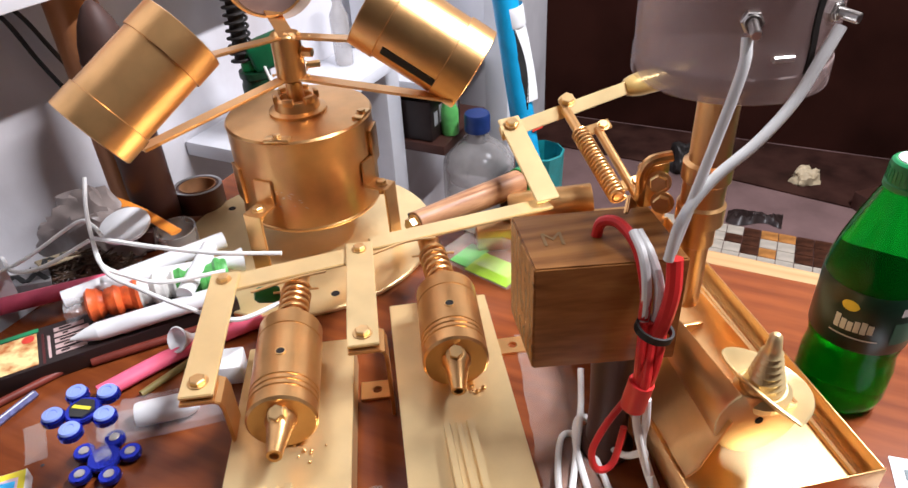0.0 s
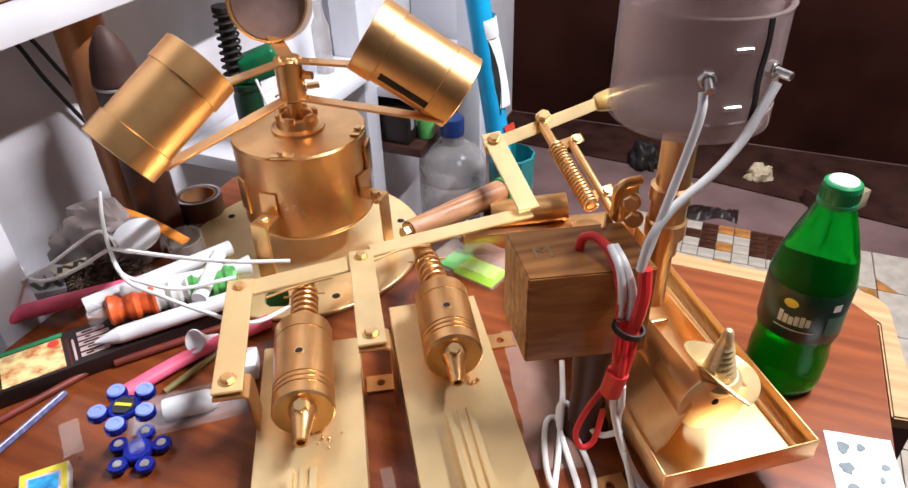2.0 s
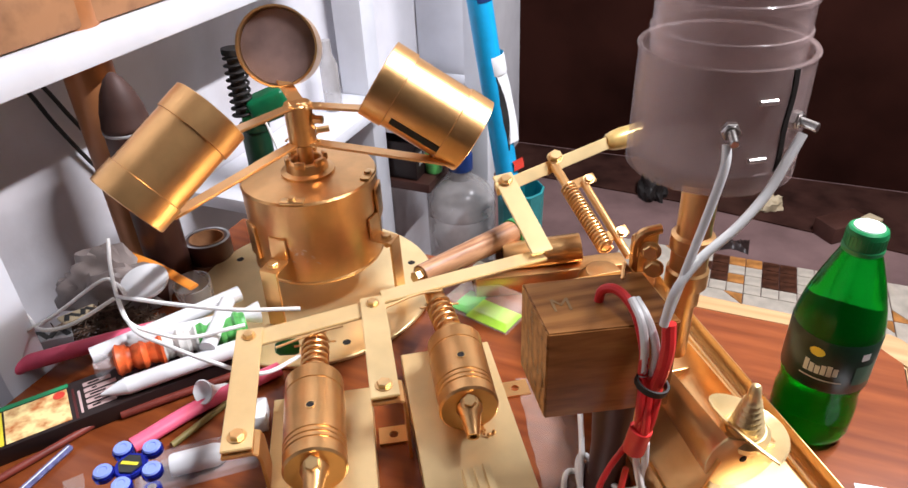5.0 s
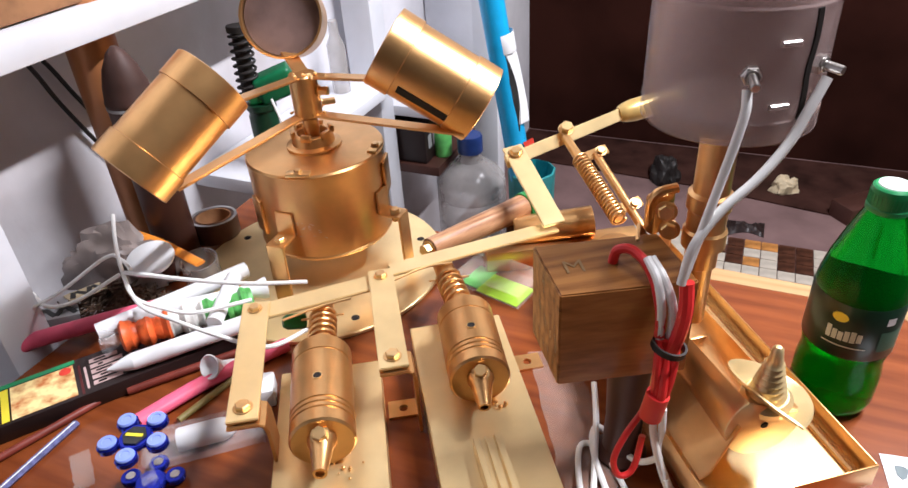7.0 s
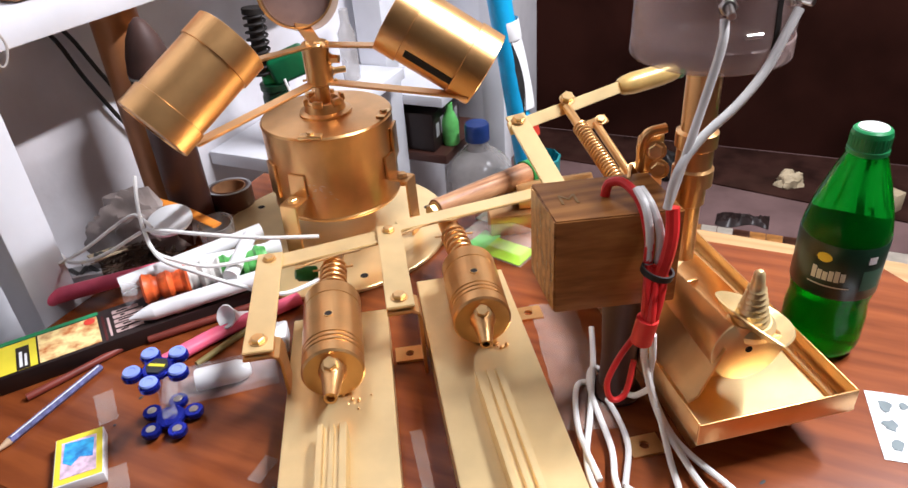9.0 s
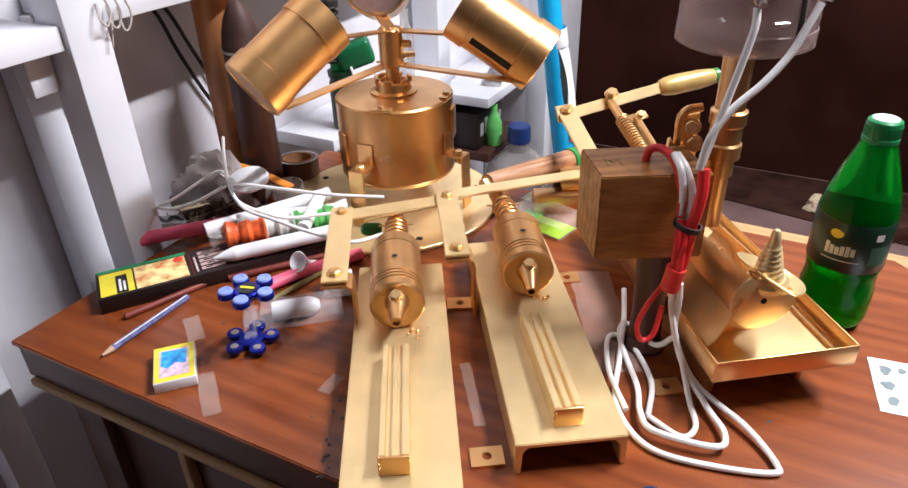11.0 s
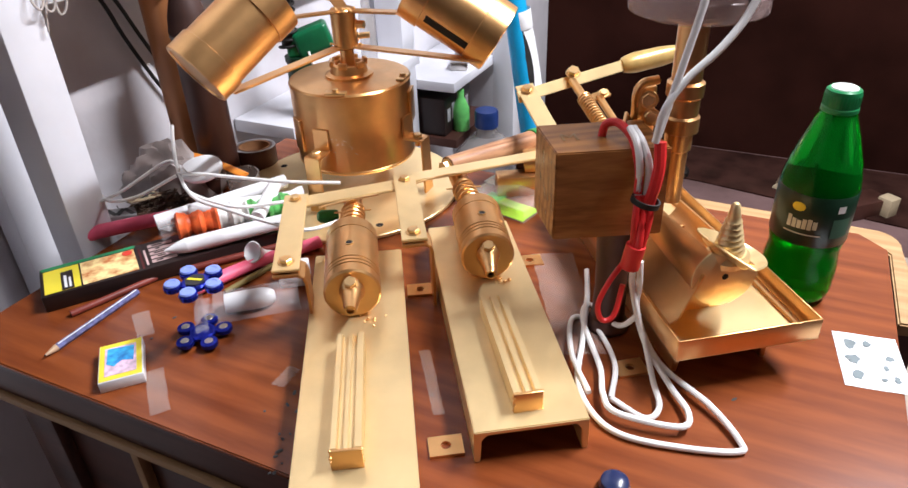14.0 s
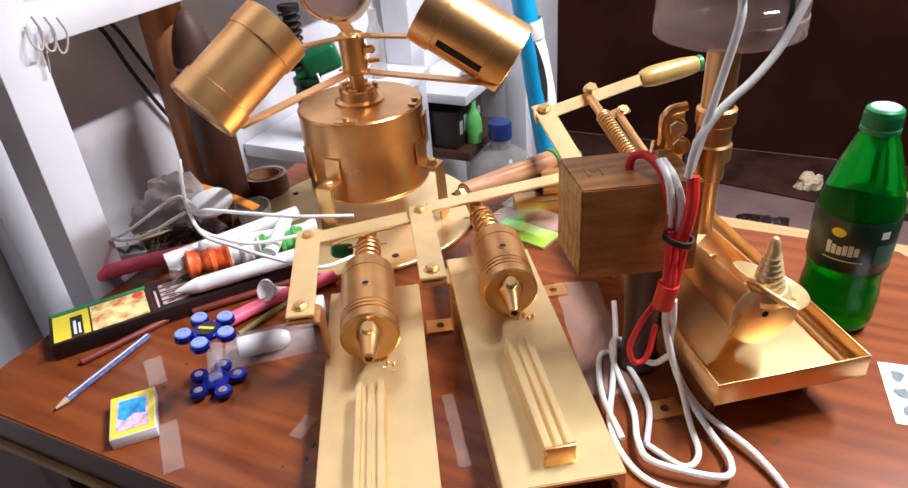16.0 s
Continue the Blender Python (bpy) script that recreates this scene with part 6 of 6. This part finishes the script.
def green_can():
    c = Vector((-0.288, 1.150, 0.7405))
    t = thing("green_oil_can", c, "dark green plastic can with a black spring hose", "can")
    m = Matrix.Translation(c) @ Matrix.Rotation(0.2, 4, "Z")
    bm = B()
    lathe(bm, [(0, 0), (0.022, 0), (0.024, 0.003), (0.024, 0.090), (0.022, 0.094), (0.022, 0.100), (0.025, 0.102), (0.025, 0.112), (0, 0.113)], m, 32)
    part("can_body", bm, mat("dark_green_can", (0.006, 0.035, 0.016), 0.3), t)
    bm = B()
    box(bm, (0.066, 0.046, 0.046), m @ Matrix.Translation((0.030, 0, 0.140)) @ Matrix.Rotation(-0.30, 4, "Y"), 0.008, 3)
    part("can_head", bm, mat("deep_green_plastic", (0.004, 0.13, 0.05), 0.3, var=0.1), t, "deep green can head")
    bm = B()
    box(bm, (0.028, 0.030, 0.030), m @ Matrix.Translation((-0.004, 0, 0.126)), 0.006, 3)
    part("can_neck", bm, GREEN_CAP, t)
    s0, s1 = m @ Vector((-0.014, -0.004, 0.128)), Vector((-0.298, 1.148, 0.974))
    bm = B()
    coil(bm, s0, s1, 0.0165, 0.0024, 9)
    part("spring_hose", bm, BLACK_RUBBER, t, "black coiled spring")
    bm = B()
    rod(bm, s0, s1, 0.0120, seg=16)
    part("spring_core", bm, BLACK_RUBBER, t)
    bm = B()
    rod(bm, s1 - (s1 - s0).normalized() * 0.004, s1 + (s1 - s0).normalized() * 0.006, 0.0185, seg=24)
    part("spring_cap", bm, BLACK_RUBBER, t)
    bm = B()
    tube(bm, [m @ Vector((0.02, -0.030, 0.125)), m @ Vector((0.035, -0.045, 0.06)), m @ Vector((0.03, -0.045, 0.002))], 0.0022, 8)
    part("thin_tube", bm, PVC, t)
    bm = B()
    lathe(bm, [(0, 0), (0.018, 0), (0.019, 0.01), (0.019, 0.10), (0.010, 0.12), (0.010, 0.15), (0, 0.152)], Matrix.Translation(ab(-0.11, 1.07, 0.7405)), 24)
    single("clear_bottle", bm, WATER_JAR, ab(-0.11, 1.07, 0.7405), "small clear plastic bottle on the ledge", "bottle")


green_can()

# ---- on the floor beyond the table ----


def water_can():
    c = Vector((0.066, 1.61, 0.175))
    t = thing("water_can", c, "cloudy plastic water can with a dark blue cap on a carton", "water can")
    m = Matrix.Translation(c) @ Matrix.Diagonal((0.84, 0.84, 0.85, 1))
    bm = B()
    box(bm, (0.2, 0.2, 0.174), Matrix.Translation((c.x, c.y, 0.087)), 0.004)
    single("floor_carton", bm, SHELL_DARK, (c.x, c.y, 0), "dark carton on the floor under the water can", "carton")
    bm = B()
    lathe(bm, [(0, 0), (0.095, 0), (0.105, 0.01), (0.105, 0.13), (0.100, 0.14), (0.105, 0.15), (0.105, 0.26), (0.100, 0.27), (0.105, 0.28), (0.102, 0.315), (0.085, 0.345), (0.055, 0.368), (0.036, 0.378), (0.032, 0.40), (0.032, 0.42), (0, 0.42)], m, 56)
    part("can_body", bm, WATER_JAR, t)
    bm = B()
    lathe(bm, [(0.034, 0.405), (0.037, 0.407), (0.037, 0.452), (0.034, 0.458), (0, 0.459)], m, 40)
    part("cap", bm, BLUE_CAP, t, "dark blue screw cap")


water_can()


def teal_box():
    c = Vector((0.205, 1.50, 0))
    t = thing("teal_bin", c, "tall teal plastic bin on the floor", "bin")
    m = Matrix.Translation(c)
    bm = B()
    lathe(bm, [(0, 0), (0.045, 0), (0.055, 0.5), (0.0565, 0.515), (0.052, 0.517), (0.043, 0.01), (0, 0.01)], m, 10)
    part("bin_body", bm, TEAL, t)
    p, q = Vector((0.238, 1.50, 0.30)), Vector((0.104, 1.48, 1.02))
    d = (q - p).normalized()
    t2 = thing("blue_tube", p - Vector((0, 0, 0.29)), "bright blue cylinder with black and white print standing in the bin", "tube")
    bm = B()
    rod(bm, p - Vector((0, 0, 0.2)) - d * 0.0, q, 0.026, seg=32)
    part("tube_body", bm, CYAN, t2)
    m = axes(p, q)
    L = (q - p).length

    def wrap(z0, z1, a0, a1, mm, name, bend=0.0):
        bm = B()
        n = 14
        for i in range(n):
            f0, f1 = i / n, (i + 1) / n
            vs = []
            for f, a in ((f0, a0), (f1, a0), (f1, a1), (f0, a1)):
                k = a + bend * math.sin(f * 3.0)
                vs.append(bm.verts.new(m @ Vector((0.0266 * math.cos(k), 0.0266 * math.sin(k), z0 + (z1 - z0) * f))))
            bm.faces.new(vs)
        bmesh.ops.remove_doubles(bm, verts=bm.verts[:], dist=1e-5)
        part(name, bm, mm, t2)
    face = 0.0
    bm = B()
    lathe(bm, [(0.0264, 0), (0.0268, 0.001), (0.0268, 0.06), (0.0264, 0.061)], axes(p + d * (L * 0.93), q), 32)
    part("white_end", bm, WHITE_PLASTIC, t2)
    bm = B()
    lathe(bm, [(0.0264, 0), (0.0269, 0.001), (0.0269, 0.014), (0.0264, 0.015)], axes(p + d * (L * 0.91), q), 32)
    part("blue_band", bm, BLUE_CAP, t2)
    bm = B()
    lathe(bm, [(0.0264, 0), (0.0268, 0.001), (0.0268, 0.040), (0.0264, 0.041)], axes(p + d * (L * 0.70), q), 32)
    part("white_band", bm, WHITE_PLASTIC, t2)
    wrap(L * 0.48, L * 0.70, face - 0.2, face + 0.9, WHITE_PLASTIC, "white_swirl", 0.5)
    wrap(L * 0.46, L * 0.71, face - 0.75, face - 0.2, DARK_INK, "black_swirl", 0.5)
    wrap(L * 0.385, L * 0.42, face - 0.2, face + 0.9, RED_INK, "red_mark", 0.1)


teal_box()


def dark_cloth():
    bm = B()
    n, k = 22, 8
    g = []
    for i in range(n + 1):
        row = []
        for j in range(k + 1):
            u, v = i / n, j / k
            h = 0.012 + 0.022 * abs(noise.noise(Vector((u * 4, v * 2.2, 1.5)))) + 0.012 * noise.noise(Vector((u * 9, v * 5, 3)))
            edge = min(1.0, 6 * min(u, 1 - u), 4 * min(v, 1 - v))
            row.append(bm.verts.new(ab(0.655 + 0.165 * u, 1.985 + 0.025 * u + (v - 0.5) * (0.075 + 0.03 * math.sin(u * 7)), max(0.002, h * edge + 0.002))))
        g.append(row)
    for i in range(n):
        for j in range(k):
            bm.faces.new((g[i][j], g[i + 1][j], g[i + 1][j + 1], g[i][j + 1]))
    single("dark_cloth", bm, BLACK_CARD, ab(0.74, 2.0), "crumpled dark brown cloth lying on the floor", "cloth")


dark_cloth()


def floor_bits():
    bm = B()
    lathe(bm, [(0, 0), (0.020, 0), (0.022, 0.006), (0.022, 0.06), (0.012, 0.085), (0.009, 0.09), (0.009, 0.11), (0, 0.112)], Matrix.Translation(ab(0.012, 1.30, 0.4998)), 24)
    single("light_green_bottle", bm, LIGHT_GREEN, ab(0.012, 1.30, 0.4998), "small light green plastic bottle", "bottle")
    crumpled("foil_scrap", (1.193, 2.205, 0.0), 0.045, 0.03, 0.045, CREAM, "crumpled pale foil scrap on the floor", "scrap", 9.0, 0.5)
    crumpled("black_bag", (0.805, 2.35, 0.0), 0.045, 0.06, 0.07, BLACK_RUBBER, "crumpled black bag on the floor", "bag", 2.0, 0.4)
    for c, s, yaw, mm, lab in (((1.36, 2.02, 0.03), (0.16, 0.09, 0.06), 0.3, SHELL_DARK, "dark card box lying on the floor"), ((1.44, 2.0, 0.035), (0.05, 0.05, 0.07), 0.5, CREAM, "small cream box lying on the floor"), ((0.45, 1.75, 0.012), (0.5, 0.05, 0.024), -0.5, CARD, "brown wooden batten lying on the floor")):
        bm = B()
        box(bm, s, Matrix.Translation(c) @ Matrix.Rotation(yaw, 4, "Z"), 0.003)
        single("floor_box", bm, mm, c, lab, "box")


floor_bits()


# ---- ceiling tube lamp ----
def tube_lamp():
    t = thing("tube_lamp", TUBE_AT + Vector((0, 0, 0.06)), "white fluorescent tube lamp under the ceiling", "lamp")
    s = V
    c = TUBE_AT + Vector((0, 0, 0.05))
    bm = B()
    rod(bm, c - s * 0.6, c + s * 0.6, 0.014, seg=16)
    part("tube", bm, LAMP_TUBE, t)
    bm = B()
    box(bm, (0.05, 0.04, 1.26), axes(c + Vector((0, 0, 0.04)) - s * 0.0, c + Vector((0, 0, 0.04)) + s), 0.004)
    part("housing", bm, WHITE_PAINT, t)
    for k in (-1, 1):
        bm = B()
        rod(bm, c + s * 0.5 * k + Vector((0, 0, 0.06)), Vector((*(c + s * 0.5 * k).xy, RH)), 0.006, seg=10)
        part("hanger", bm, WHITE_PAINT, t)


tube_lamp()


# Pale film stands in for the bright reflection on the table here.
def glare_film():
    bm = B()
    n = 16
    g = []
    for i in range(n + 1):
        row = []
        for j in range(n + 1):
            x, y = 0.104 + 0.050 * i / n, 0.425 + 0.19 * j / n
            row.append(bm.verts.new((x - 0.06 * (y - 0.5) + 0.004 * noise.noise(Vector((x * 60, y * 40, 1))), y, TOP + 0.0008 + 0.0012 * abs(noise.noise(Vector((x * 70, y * 70, 0)))))))
        g.append(row)
    for i in range(n):
        for j in range(n):
            bm.faces.new((g[i][j], g[i + 1][j], g[i + 1][j + 1], g[i][j + 1]))
    single("table_glare_film", bm, TAPE, (0.12, 0.5, TOP), "thin pale film imitating glare on the varnished table", "plastic sheet")


glare_film()


# ---- floor coverings beyond the table ----
def floor_tiles():
    """Pale marble tiles with ochre corners, and one dark mosaic tile."""
    T = 0.20
    fl = bpy.data.objects["floor"]
    meshes = {}

    def piece(name, key, poly, m, a, b, z0, z1):
        if key not in meshes:
            bm = B()
            prism(bm, poly, z0, z1, Matrix(), 0.0008)
            me = bpy.data.meshes.new(name)
            bm.to_mesh(me)
            bm.free()
            me.materials.append(m)
            meshes[key] = me
        ob = new(name, meshes[key])
        ob.parent = fl
        ob.matrix_world = ROOM @ Matrix.Translation((a, b, 0))
        return ob

    h = T / 2 - 0.0015
    c = 0.055
    full = [(-h, -h), (h, -h), (h, h), (-h, h)]
    cut = [(-h, -h + c), (-h + c, -h), (h, -h), (h, h - c), (h - c, h), (-h, h)]
    for i in range(7):
        for j in range(6):
            a, b = 0.415 + T * (i + 0.5), 0.73 + T * (j + 0.5)
            if (i, j) == (1, 5) or (i, j) == (2, 5):
                continue
            if (i + j) % 2:
                piece("tile", "cut", cut, MARBLE, a, b, 0.0, 0.006)
                piece("corner_tile", "c0", [(-h, -h), (-h + c - 0.002, -h), (-h, -h + c - 0.002)], OCHRE_TILE, a, b, 0.0, 0.006)
                piece("corner_tile", "c1", [(h, h), (h - c + 0.002, h), (h, h - c + 0.002)], OCHRE_TILE, a, b, 0.0, 0.006)
            else:
                piece("tile", "full", full, MARBLE, a, b, 0.0, 0.006)
    q = 0.05
    k = q / 2 - 0.0012
    sq = [(-k, -k), (k, -k), (k, k), (-k, k)]
    order = ("wwdooddw", "wddwwddw", "wwdowddw", "wwwwwwww")
    mats = {"w": MARBLE, "d": BROWN_TILE, "o": OCHRE_TILE}
    for j, row in enumerate(order):
        for i, ch in enumerate(row):
            piece("mosaic_tile", "m" + ch, sq, mats[ch], 0.615 + q * (i + 0.5), 1.73 + q * (3.5 - j), 0.0, 0.006)


floor_tiles()
bm = B()
prism(bm, [(RA0 + 0.01, 2.30), (0.56, 2.25), (1.26, 2.13), (RA1 - 0.03, 1.77), (RA1 - 0.03, RB1 - 0.03), (RA0 + 0.01, RB1 - 0.03)], 0.0005, 0.006, ROOM)
single("floor_dark_strip", bm, DARK_FLOOR, (0, 0, 0), "dark brown floor strip along the wall", "floor", kind="structure")
